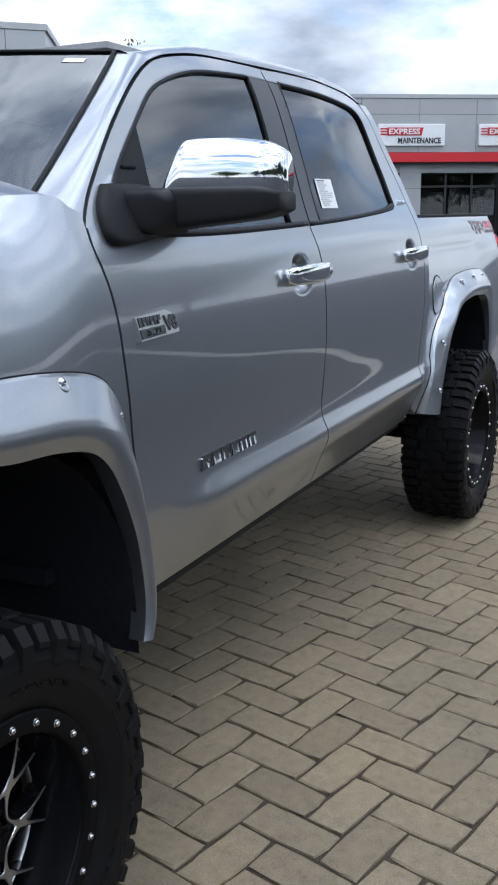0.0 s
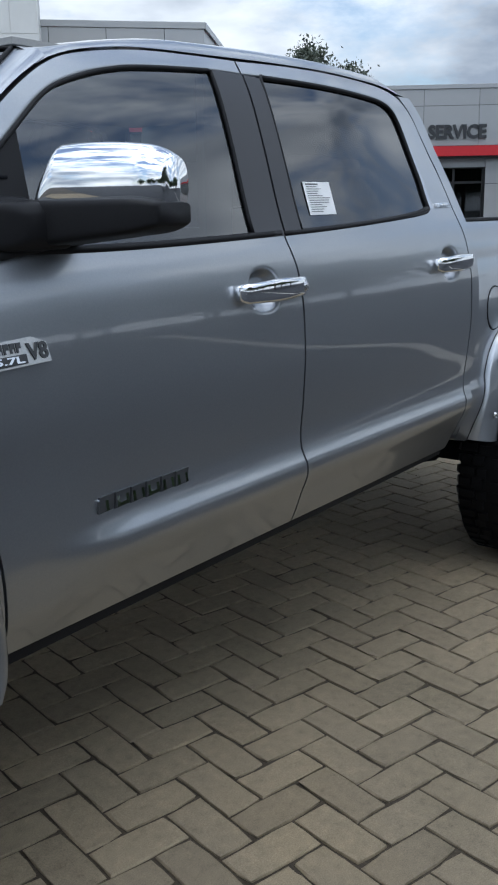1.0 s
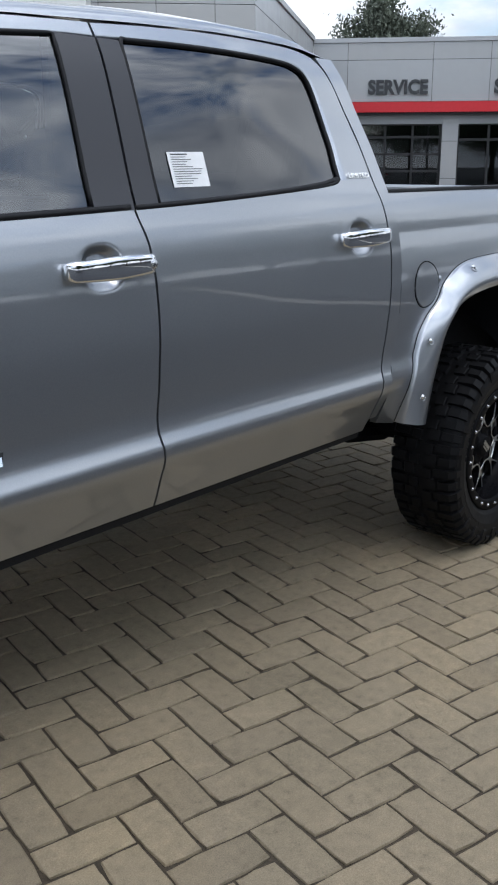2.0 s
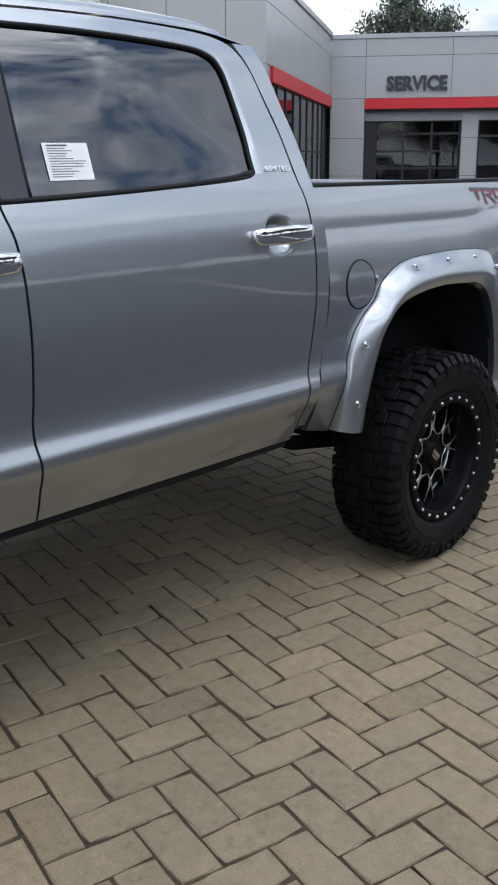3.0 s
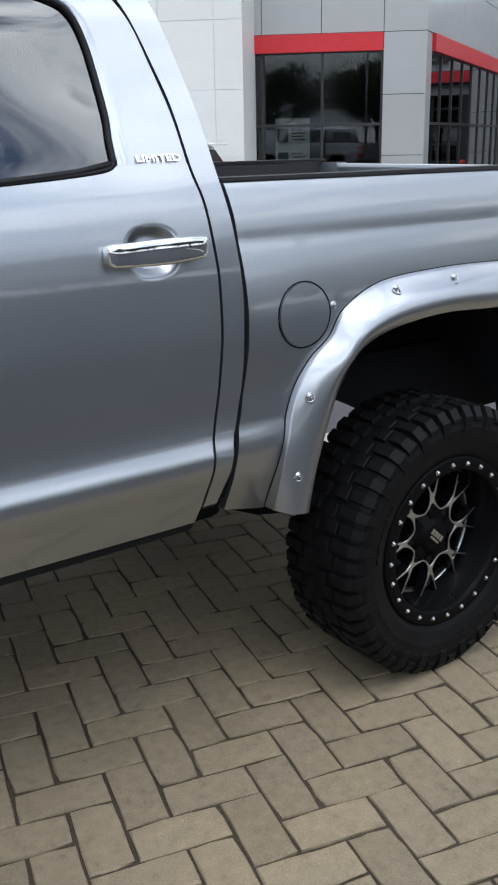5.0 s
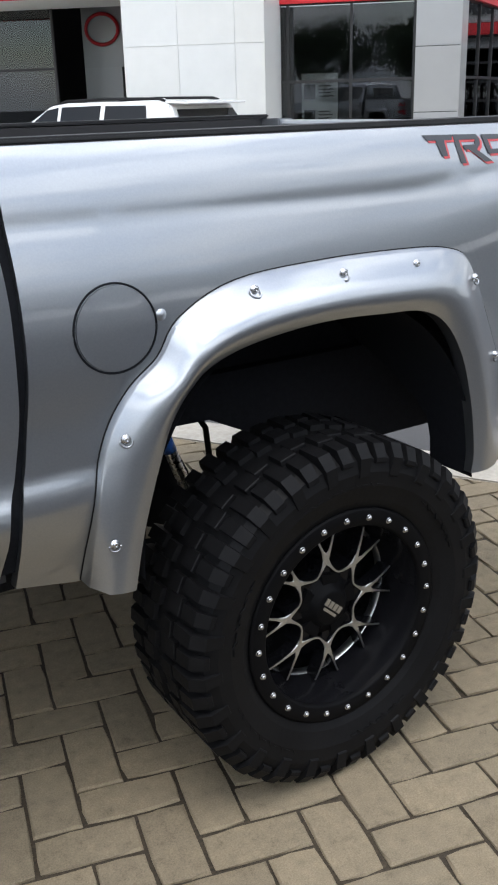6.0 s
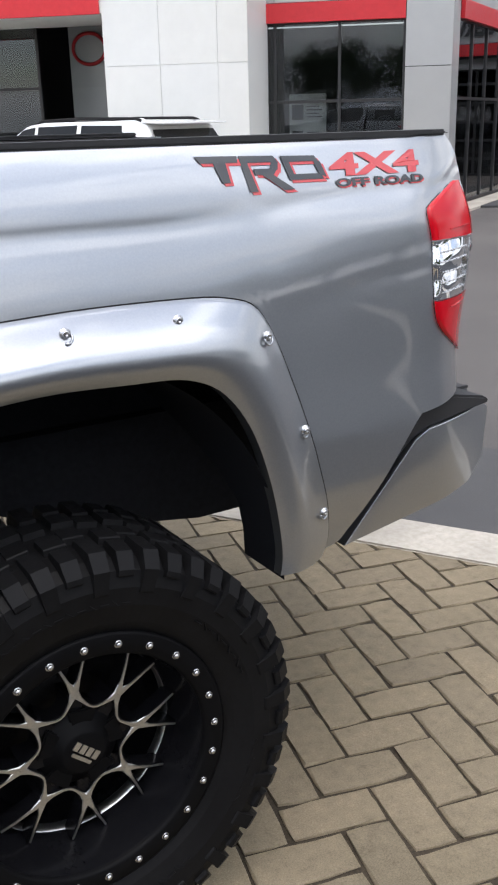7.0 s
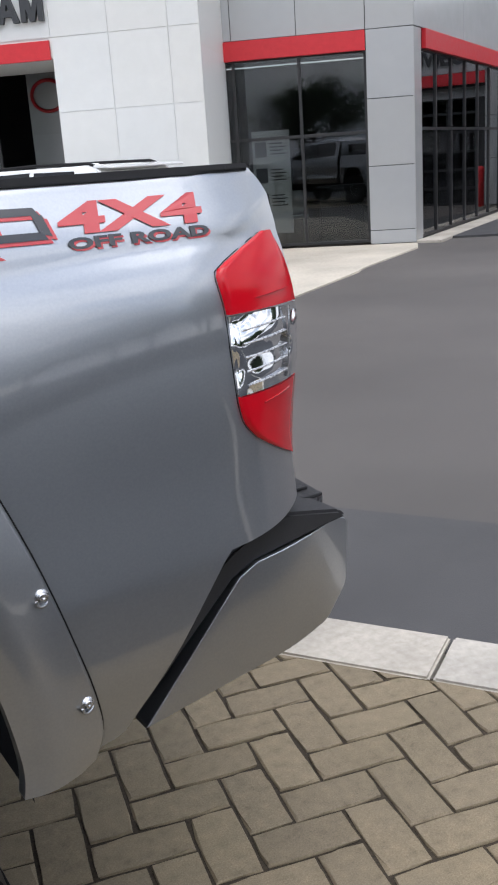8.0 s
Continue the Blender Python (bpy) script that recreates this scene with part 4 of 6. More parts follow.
# windscreen pillar from the cowl up into the roof
w_edge = dense([(0.370, 1.556), (0.43, 1.600), (0.52, 1.660), (0.63, 1.737), (0.74, 1.814), (0.85, 1.891), (0.955, 1.962)])
d_edge = dense([(0.500, 1.540), (0.512, 1.560), (0.529, 1.586), (0.582, 1.643), (0.716, 1.764), (0.866, 1.876), (0.99, 1.946)])
rows = [[], [], [], []]
for (ax, az), (bx, bz) in zip(w_edge, d_edge):
    y0, y1 = cab_y(ax, az) + 0.050, cab_y(bx, bz)
    for r, k, o in zip(rows, (0, 0.35, 0.7, 1), (0, -0.012, -0.010, 0.0)):
        r.append((ax + (bx - ax) * k, y0 + (y1 - y0) * k + o, az + (bz - az) * k + (0.006 if 0 < k < 1 else 0)))
both.append(sheet_part("windscreen_pillar", rows, PAINT, cab, 0.03))


def on_windscreen(ax, az, y0, y, inside=0.0):
    f = math.sin(math.pi * (y - y0) / (2 * MID - 2 * y0))
    return ax - 0.16 * f + inside, y, az + (0.05 - 0.033 * step(1.6, 1.95, az)) * f - inside


rows, frit = [], []
for (ax, az) in w_edge[::3]:
    y0 = cab_y(ax, az) + 0.056
    rows.append([on_windscreen(ax, az, y0, y) for y in spread(y0, 2 * MID - y0, 20)])
    frit.append([on_windscreen(ax, az, y0, y, 0.004) for y in spread(y0, y0 + 0.045, 2)])
ws = sheet_part("windscreen", rows, GLASS_DOOR, cab, 0)
ws.visible_shadow = False
both.append(sheet_part("windscreen_border", frit, BLACK_TRIM, cab, 0.002))
both.append(part("windscreen_seal", tube([(x - 0.004, cab_y(x, z) + 0.058, z + 0.001) for x, z in w_edge], 0.006, 8), BLACK_TRIM, cab, smooth=True))
part("header_seal", tube([(0.953 - 0.1635 * brow(y), y, 1.9645 + 0.017 * brow(y)) for y in spread(0.285, 2 * MID - 0.285, 24)], 0.0035, 8), BLACK_TRIM, cab, smooth=True)
y0 = cab_y(0.93, 1.945) + 0.056
sheet_part("windscreen_sticker", [[on_windscreen(ax, az, y0, y, -0.002) for y in spread(0.335, 0.385, 4)] for ax, az in ((0.910, 1.931), (0.926, 1.942))], PAPER, cab, 0.001)
back = []
for z in spread(0.75, 2.02, 26):
    y = cab_y(2.9, z) + 0.02
    back.append([(cab_back(z) - 0.012 + 0.02 * math.sin(math.pi * k / 8), y + (2 * MID - 2 * y) * k / 8, z) for k in range(9)])
sheet_part("back_wall", back, PAINT, cab, 0)
bm = box(3.0, 3.02, 0.55, 1.45, 1.62, 1.92, 0.006)
bmesh.ops.translate(bm, vec=(-0.055, 0, 0), verts=bm.verts)
part("rear_window", bm, GLASS_TINT, cab)
# dark inner shell, sills, floor, seats
part("inner_shell", box(0.64, 2.90, 0.14, 0.155, 0.70, 1.50), CABIN, cab)
part("inner_shell", box(0.64, 2.90, 1.845, 1.86, 0.70, 1.50), CABIN, cab)
part("cab_floor", box(0.64, 2.95, 0.13, 1.87, 0.69, 0.75), CABIN, cab)
part("sill", prism([(0.66, 0.634), (2.86, 0.642), (2.90, 0.70), (0.62, 0.70)], 0.122, 0.22), BLACK_TRIM, cab)
part("headliner", box(1.0, 2.8, 0.34, 1.66, 1.985, 2.0), CABIN_LIGHT, cab)
part("pillar_trim", box(1.60, 1.72, 0.27, 0.30, 1.5, 1.98), CABIN, cab)
part("dashboard", prism([(0.45, 1.1), (0.95, 1.1), (1.0, 1.42), (0.75, 1.52), (0.42, 1.55)], 0.16, 1.84), CABIN, cab)
for sx in (1.25, 2.25):
    for sy in (0.30, 1.20):
        bm = bmesh.new()
        add_prism(bm, [(sx, 0.95), (sx + 0.5, 0.95), (sx + 0.62, 1.52), (sx + 0.48, 1.54), (sx + 0.38, 1.12), (sx, 1.14)], sy, sy + 0.5)
        add_prism(bm, [(sx + 0.50, 1.56), (sx + 0.62, 1.56), (sx + 0.66, 1.76), (sx + 0.56, 1.76)], sy + 0.12, sy + 0.38)
        bmesh.ops.bevel(bm, geom=list(bm.edges), offset=0.02, segments=2, affect="EDGES")
        part("seat", bm, CABIN, cab, smooth=False)
bm = bmesh.new()
ringpts = [(1.02 + 0.10 * math.sin(a) * 0.4, 0.55 + 0.19 * math.cos(a), 1.43 + 0.19 * math.sin(a)) for a in [2 * math.pi * k / 24 for k in range(25)]]
add_tube(bm, ringpts, 0.016, 8)
part("steering_wheel", bm, CABIN, cab, smooth=True)

# front fenders, bonnet, plain nose
arch_f = eased([(-0.56, 0.72), (-0.53, 0.92), (-0.44, 1.10), (-0.24, 1.2), (0.0, 1.22), (0.24, 1.2), (0.44, 1.10), (0.53, 0.92), (0.56, 0.72)])
top_f = eased([(-0.8, 1.50), (-0.3, 1.565), (0.2, 1.600), (0.42, 1.616), (0.52, 1.592), (0.62, 1.580)])
rows = [[] for _ in range(31)]
for x in spread(-0.80, 0.62, 70):
    lo = arch_f(x) if -0.55 < x < 0.55 else 0.72
    for k in range(31):
        z = lo + (top_f(x) - lo) * k / 30
        lim = hinge(z) - GAP
        xx = x if x < 0.465 else 0.465 + (x - 0.465) / 0.155 * (lim - 0.465)
        rows[k].append((xx, fender_y(xx, z), z))
both.append(sheet_part("front_fender", rows, PAINT, truck, 0.03))
rows = []
for x in spread(-0.85, 0.44, 18):
    y = fender_y(x, top_f(x)) + 0.001
    n = 16
    rows.append([(x - 0.06 * math.sin(math.pi * k / n), y + (2 * MID - 2 * y) * k / n, top_f(x) - 0.001 + 0.085 * math.sin(math.pi * k / n) ** 0.6) for k in range(n + 1)])
sheet_part("bonnet", rows, PAINT, truck, 0)
part("front_bumper", box(-1.02, -0.72, 0.14, 1.86, 0.72, 1.02, 0.05), PAINT, truck)
part("grille", box(-0.92, -0.78, 0.42, 1.58, 1.02, 1.46, 0.04), BLACK_TRIM, truck)
for y0 in (0.16, 1.44):
    part("headlight", box(-0.90, -0.70, y0, y0 + 0.40, 1.10, 1.42, 0.05), CLEAR_LENS, truck)

# bed: sides, rails, floor, tailgate
arch_r = eased([(3.20, 0.70), (3.24, 0.9), (3.34, 1.09), (3.5, 1.19), (3.75, 1.21), (3.95, 1.20), (4.06, 1.14), (4.14, 1.0), (4.20, 0.72)])


def tail_low(x):
    """The lower edge behind the wheel: flat, up along the bumper, then flat above it."""
    line = [(4.20, 0.665), (4.35, 0.695), (4.41, 0.765), (4.56, 0.962), (4.80, 0.976)]
    for (a, za), (b, zb) in zip(line, line[1:]):
        if x <= b:
            return za + (zb - za) * (x - a) / (b - a)
    return line[-1][1]


tail_end = eased([(0.9, 4.775), (1.503, 4.774), (1.527, 4.764), (1.554, 4.741)])
rows = [[] for _ in range(91)]
cols = spread(3.0, 3.30, 20) + spread(3.30, 4.18, 40)[1:] + spread(4.18, 4.775, 34)[1:]
for x in cols:
    lo = 0.652 + 0.25 * max(0.0, 3.12 - x) if x < 3.2 else arch_r(x) if x < 4.20 else tail_low(x)
    for k in range(91):
        z = lo + (1.554 - lo) * k / 90
        xx = x if x > 3.3 else bed_front(z) + (x - 3.0) / 0.30 * (3.3 - bed_front(z))
        if x > 4.6:
            xx = 4.6 + (x - 4.6) / 0.175 * (tail_end(z) - 4.6)
        rows[k].append((xx, bed_y(xx, z), z))
bed = new("bed")
bed.parent = truck
both.append(sheet_part("bed_side", rows, PAINT, bed, 0.03))
both.append(part("rail_cap", prism([(2.996, 0.134), (4.50, 0.134), (4.60, 0.137), (4.68, 0.149), (4.738, 0.170), (4.730, 0.25), (4.60, 0.225), (2.996, 0.215)], 1.550, 1.5625, "z", 0.004), BED_BLACK, bed, "black plastic rail cap"))
both.append(part("bed_inner_wall", box(3.03, 4.70, 0.215, 0.235, 1.22, 1.546), BED_BLACK, bed))
part("bed_floor", box(3.03, 4.72, 0.48, 1.52, 0.98, 1.03), BED_BLACK, bed)
both.append(part("wheel_house", box(3.06, 4.70, 0.225, 0.48, 1.205, 1.225), LINER, bed))
both.append(part("wheel_house", box(3.06, 4.70, 0.462, 0.478, 0.93, 1.205), LINER, bed))
part("bed_front_wall", box(3.03, 3.06, 0.16, 1.84, 0.98, 1.544), BED_BLACK, bed)
part("tailgate", box(4.73, 4.79, 0.31, 1.69, 0.97, 1.542, 0.015), PAINT, bed)
both.append(part("corner_post", prism([(4.770, 0.288), (4.79, 0.30), (4.79, 0.335), (4.72, 0.335), (4.70, 0.22)], 0.97, 1.547, "z", 0.004), PAINT, bed))
both.append(part("tie_rail", box(3.3, 4.5, 0.235, 0.262, 1.42, 1.455, 0.004), STEEL, bed))
# recessed black strip standing in for the shade between cab and bed
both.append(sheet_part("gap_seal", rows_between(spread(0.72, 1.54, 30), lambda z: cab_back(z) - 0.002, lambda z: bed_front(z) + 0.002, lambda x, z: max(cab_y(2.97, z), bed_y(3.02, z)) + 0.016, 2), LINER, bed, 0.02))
# fuel flap
bm = bmesh.new()
cx, cz, rr = 3.205, 1.201, 0.089
ring = [(cx + rr * math.cos(a), cz + rr * math.sin(a)) for a in [2 * math.pi * k / 48 for k in range(48)]]
rows_c = [[bm.verts.new((cx + (x - cx) * s, bed_y(cx + (x - cx) * s, cz + (z - cz) * s) - 0.0035, cz + (z - cz) * s)) for x, z in ring] for s in (0.95, 0.6, 0.25)]
edge = [bm.verts.new((cx + (x - cx) * 0.965, bed_y(x, z) + 0.004, cz + (z - cz) * 0.965)) for x, z in ring]
for a, b in ((edge, rows_c[0]), (rows_c[0], rows_c[1]), (rows_c[1], rows_c[2])):
    for i in range(48):
        bm.faces.new((a[i], a[(i + 1) % 48], b[(i + 1) % 48], b[i]))
bm.faces.new(rows_c[2])
for i in range(48):
    bm.edges.get((rows_c[0][i], rows_c[0][(i + 1) % 48])).smooth = False
flap = part("fuel_flap", bm, PAINT, bed, "round fuel filler flap", smooth=True)
part("flap_gap", tube([(x, bed_y(x, z) - 0.0005, z) for x, z in ring + ring[:1]], 0.0024, 6), LINER, flap, smooth=True)
bm = bmesh.new()
add_lathe(bm, [(0.0005, -0.005), (0.008, -0.004), (0.014, 0.002)], 16, pose(3.306, bed_y(3.306, 1.215), 1.215))
part("finger_notch", bm, PAINT, flap, smooth=True)


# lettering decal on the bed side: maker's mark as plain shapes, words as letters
def on_bed(bm, lift):
    for v in bm.verts:
        v.co.y += bed_y(v.co.x, v.co.z) - lift
    return bm


def slant(bm):
    low = min(v.co.z for v in bm.verts)
    for v in bm.verts:
        v.co.x += 0.18 * (v.co.z - low)
    return bm


decal = new("side_decal")
decal.parent = bed
MARK = ([(4.073, 1.528), (4.166, 1.526), (4.165, 1.514), (4.083, 1.515)], [(4.110, 1.516), (4.138, 1.516), (4.141, 1.478), (4.123, 1.478)],
        [(4.169, 1.526), (4.248, 1.524), (4.257, 1.512), (4.178, 1.513)], [(4.169, 1.525), (4.186, 1.513), (4.199, 1.459), (4.180, 1.459)], [(4.240, 1.514), (4.257, 1.513), (4.252, 1.497), (4.236, 1.499)],
        [(4.197, 1.501), (4.252, 1.500), (4.241, 1.489), (4.199, 1.490)], [(4.212, 1.491), (4.238, 1.490), (4.284, 1.460), (4.258, 1.459)],
        [(4.265, 1.523), (4.346, 1.521), (4.354, 1.510), (4.272, 1.511)], [(4.265, 1.522), (4.283, 1.510), (4.291, 1.477), (4.276, 1.477)], [(4.341, 1.511), (4.357, 1.510), (4.365, 1.480), (4.349, 1.484)], [(4.278, 1.488), (4.352, 1.487), (4.358, 1.476), (4.279, 1.477)])
for k, poly in enumerate(MARK):
    for name, dx, dz, mat, lift in (("mark_shadow", 0.0065, -0.0055, DECAL_RED, 0.0016), ("mark_shape", 0.0, 0.0, DECAL_BLACK, 0.0024)):
        bm = bmesh.new()
        add_prism(bm, [(x + dx - 0.010, z + dz) for x, z in poly], 0, 0.0006)
        part(name, on_bed(bm, lift + 0.00004 * k), mat, decal)
bm = fit_text("4X4", 0.240, 0.045, 0.0003, 0.040)
bmesh.ops.translate(bm, vec=(4.364, 0, 1.479), verts=bm.verts)
letter_parts(slant(on_bed(bm, 0.0022)), DECAL_RED, decal)
for dx, mat, lift in ((0.0030, DECAL_RED, 0.0014), (0, DECAL_BLACK, 0.0022)):
    bm = fit_text("OFF ROAD", 0.236, 0.0165, 0.0003, 0.04)
    bmesh.ops.translate(bm, vec=(4.374 + dx, 0, 1.4585 - dx), verts=bm.verts)
    letter_parts(on_bed(bm, lift), mat, decal)

# tail lamp wrapped round the corner
t_left = eased([(1.060, 4.766), (1.080, 4.728), (1.10, 4.692), (1.135, 4.640), (1.165, 4.618), (1.204, 4.611), (1.337, 4.607), (1.398, 4.600), (1.425, 4.648), (1.456, 4.735)])
t_right = eased([(1.072, 4.764), (1.12, 4.774), (1.21, 4.776), (1.34, 4.771), (1.40, 4.763), (1.456, 4.746)])


def tail_y(x, z):
    return bed_y(min(x, 4.775), z) - 0.009 + (1.2 * (x - 4.775) if x > 4.775 else 0)


lamp = new("tail_lamp")
lamp.parent = bed
for name, z0, z1, mat, lab in (("lower_lens", 1.062, 1.204, RED_LENS, "red lens"), ("middle_lens", 1.207, 1.333, FACETS, "clear ribbed lens"), ("upper_lens", 1.336, 1.453, RED_LENS, "red lens")):
    rows = []
    for z in spread(z0, z1, 12):
        l, r = t_left(z), t_right(z)
        rows.append([(l, tail_y(l, z) + 0.012, z)] + [(x, tail_y(x, z), z) for x in spread(l + 0.004, r, 12)] + [(r + 0.012, tail_y(r, z) + 0.03, z), (r + 0.014, tail_y(r, z) + 0.08, z)])
    sheet_part(name, rows, mat, lamp, 0.03, lab)
for k in range(5):
    z = 1.222 + k * 0.022
    part("rib", tube([(x, tail_y(x, z) - 0.001, z + 0.004 * (x - 4.65) / 0.1) for x in spread(4.630, 4.735, 6)], 0.0018, 6), STEEL, lamp)
part("lens_divider", tube([(4.736 + 0.01 * k / 6, tail_y(4.74, 1.21 + 0.02 * k) - 0.001, 1.21 + 0.02 * k) for k in range(7)], 0.0018, 6), STEEL, lamp)
part("lamp_gap", tube([(t_left(z) - 0.002, bed_y(t_left(z), z) + 0.001, z) for z in spread(1.074, 1.453, 30)], 0.0018, 6), LINER, lamp, smooth=True)
for z in (1.355, 1.185):
    part("lens_line", tube([(x, tail_y(x, z) - 0.001, z + 0.006 * (x - 4.65) / 0.1) for x in spread(4.665, 4.745, 6)], 0.0014, 6), RED_LENS, lamp)

both.append(lamp)
# rear bumper: painted corner, black step pad
bumper = new("rear_bumper")
bumper.parent = truck
skirt = [(4.425, 0.645), (4.622, 0.866), (4.66, 0.886), (4.86, 0.910), (4.895, 0.895), (4.89, 0.76), (4.83, 0.705), (4.74, 0.688), (4.42, 0.640)]
bm = prism(skirt, 0.104, 0.42)
bmesh.ops.bevel(bm, geom=[e for e in bm.edges if abs(e.verts[0].co.y - e.verts[1].co.y) > 0.1 and e.verts[0].co.x > 4.7], offset=0.012, segments=3, profile=0.5, affect="EDGES", clamp_overlap=True)
bmesh.ops.bevel(bm, geom=[e for e in bm.edges if max(v.co.y for v in e.verts) < 0.11], offset=0.014, segments=4, profile=0.5, affect="EDGES", clamp_overlap=True)
for x in spread(4.50, 4.88, 19):
    bmesh.ops.bisect_plane(bm, geom=bm.verts[:] + bm.edges[:] + bm.faces[:], plane_co=(x, 0, 0), plane_no=(1, 0, 0))
for v in bm.verts:
    if v.co.y < 0.2:
        v.co.y += 0.55 * max(0, v.co.x - 4.70) ** 1.6 + 0.05 * (0.88 - v.co.z)
    elif v.co.x < 4.7:
        v.co.y = 0.24
both.append(part("bumper_corner", bm, PAINT, bumper, smooth=True))
part("bumper_bar", box(4.78, 4.925, 0.32, 1.68, 0.70, 0.90, 0.03), PAINT, bumper)
pad = [(4.445, 0.73), (4.575, 0.880), (4.615, 0.915), (4.66, 0.930), (4.74, 0.955), (4.855, 0.932), (4.872, 0.915), (4.66, 0.888), (4.608, 0.872), (4.455, 0.715)]
both.append(part("step_pad", prism(pad, 0.112, 0.42, bevel=0.006), BED_BLACK, bumper, "ribbed black step pad"))
part("step_top", prism([(4.72, 0.16), (4.845, 0.165), (4.895, 0.22), (4.92, 0.45), (4.94, 0.8), (4.94, 1.2), (4.92, 1.55), (4.895, 1.78), (4.845, 1.835), (4.72, 1.84)], 0.905, 0.930, "z", 0.006), BED_BLACK, bumper)
for k in range(5):
    both.append(part("tread_rib", box(4.75, 4.88, 0.20 + 0.05 * k, 0.212 + 0.05 * k, 0.93, 0.937, 0.002), BED_BLACK, bumper))


# wheel flares with pocket bolts
def flare(outer, inner, bolts, y_of, leg=(0.22, 0.45), parent=truck):
    fl = new("wheel_flare")
    fl.parent = parent
    o, i = dense(outer, 5), dense(inner, 5)
    bulge = [leg[0] + (1 - leg[0]) * step(0.0, 0.5, k / (len(o) - 1)) if k < len(o) / 2 else leg[1] + (1 - leg[1]) * step(1.0, 0.66, k / (len(o) - 1)) for k in range(len(o))]
    rows = [[] for _ in range(10)]
    steps = ((0.012, 0.040), (0.05, 0.033), (0.30, 0.004), (0.50, -0.0155), (0.62, -0.0235), (0.72, -0.0255), (0.86, -0.020), (1.0, -0.009))
    for (ox, oz), (ix, iz), w in zip(o, i, bulge):
        rows[0].append((ox, y_of(ox, oz) + 0.002, oz))
        for r, (k, y) in zip(rows[1:], steps):
            edge_y = y_of(ox, oz) - (0.005 if k < 0.02 else 0.011)
            own_y = y * w + 0.022 * (1 - w)
            r.append((ox + (ix - ox) * k, min(edge_y, own_y + 0.5 * max(0.0, edge_y - own_y)) if k < 0.1 else own_y, oz + (iz - oz) * k))
        rows[9].append((ix, 0.035, iz))
    bm = bmesh.new()
    vs = add_grid(bm, rows)
    for line in (vs[2], vs[8]):
        for p, q in zip(line, line[1:]):
            bm.edges.get((p, q)).smooth = False
    part("flare_body", bm, PAINT, fl, smooth=True)
    # black line drawn for the dark gap along the flare's outer edge
    part("edge_gasket", tube([(x, y_of(x, z) - 0.001, z) for x, z in o], 0.0020, 6), BLACK_TRIM, fl, smooth=True)
    def skin(x, z):
        near_i = min(range(len(o)), key=lambda k: (o[k][0] - x) ** 2 + (o[k][1] - z) ** 2)
        across = Vector(i[near_i]) - Vector(o[near_i])
        at = (Vector((x, z)) - Vector(o[near_i])).dot(across) / across.length_squared
        return shape(at) * bulge[near_i] + 0.022 * (1 - bulge[near_i])

    shape = eased([(0.0, 0.02), *steps])
    for x, z in bolts:
        proud = 0.007 if z < 1.2 else 0.0
        sink = skin(x, z) - proud
        b = new("bolt")
        b.parent = fl
        bm = bmesh.new()
        add_lathe(bm, [(0.0005, -0.0035), (0.0022, -0.0035), (0.0030, -0.0062), (0.0058, -0.0052), (0.0068, -0.0025), (0.0068, -0.001), (0.0098, -0.0005), (0.0102, 0.004)], 14, pose(x, sink - 0.002, z))
        part("bolt_head", bm, STEEL, b, smooth=True)
        pocket = [(x - 0.0115, z - 0.003), (x - 0.0100, z - 0.0105), (x - 0.005, z - 0.0145), (x, z - 0.0155), (x + 0.005, z - 0.0145), (x + 0.0100, z - 0.0105), (x + 0.0115, z - 0.003)]
        part("bolt_cup", tube([(px, skin(px, pz) - 0.0012 - proud, pz) for px, pz in dense(pocket, 4)], 0.0026, 6), PAINT, b, smooth=True)
    return fl


rear_out = [(3.105, 0.655), (3.116, 0.77), (3.138, 0.89), (3.170, 0.99), (3.225, 1.075), (3.29, 1.13), (3.345, 1.205), (3.484, 1.264), (3.712, 1.281), (3.936, 1.281), (4.088, 1.270), (4.162, 1.228), (4.226, 1.080), (4.278, 0.900), (4.314, 0.742), (4.300, 0.68)]
rear_in = [(3.19, 0.645), (3.215, 0.76), (3.24, 0.85), (3.265, 0.93), (3.29, 1.0), (3.33, 1.06), (3.39, 1.11), (3.50, 1.142), (3.676, 1.159), (3.847, 1.153), (3.96, 1.143), (4.04, 1.10), (4.105, 1.005), (4.15, 0.87), (4.172, 0.74), (4.168, 0.68)]
rear_bolts = [(3.147, 0.767), (3.190, 0.986), (3.508, 1.247), (3.739, 1.256), (3.956, 1.251), (4.148, 1.196), (4.238, 0.988), (4.285, 0.795)]
half_out = [(0.0, 1.297), (0.12, 1.295), (0.24, 1.290), (0.36, 1.277), (0.444, 1.258), (0.497, 1.225), (0.535, 1.165), (0.572, 1.040), (0.594, 0.930), (0.611, 0.800), (0.610, 0.700), (0.585, 0.645)]
half_in = [(0.0, 1.170), (0.126, 1.152), (0.250, 1.142), (0.358, 1.119), (0.420, 1.075), (0.462, 1.010), (0.495, 0.940), (0.518, 0.875), (0.533, 0.800), (0.540, 0.740), (0.536, 0.680), (0.526, 0.640)]
front_out = [(-x, z) for x, z in half_out[:0:-1]] + half_out
front_in = [(-x, z) for x, z in half_in[:0:-1]] + half_in
both.append(flare(rear_out, rear_in, rear_bolts, bed_y))
both.append(flare(front_out, front_in, [(-0.564, 0.946), (-0.506, 1.163), (-0.320, 1.264), (-0.11, 1.272), (0.11, 1.272), (0.320, 1.264), (0.506, 1.163), (0.566, 0.946)], fender_y, (0.85, 0.85)))
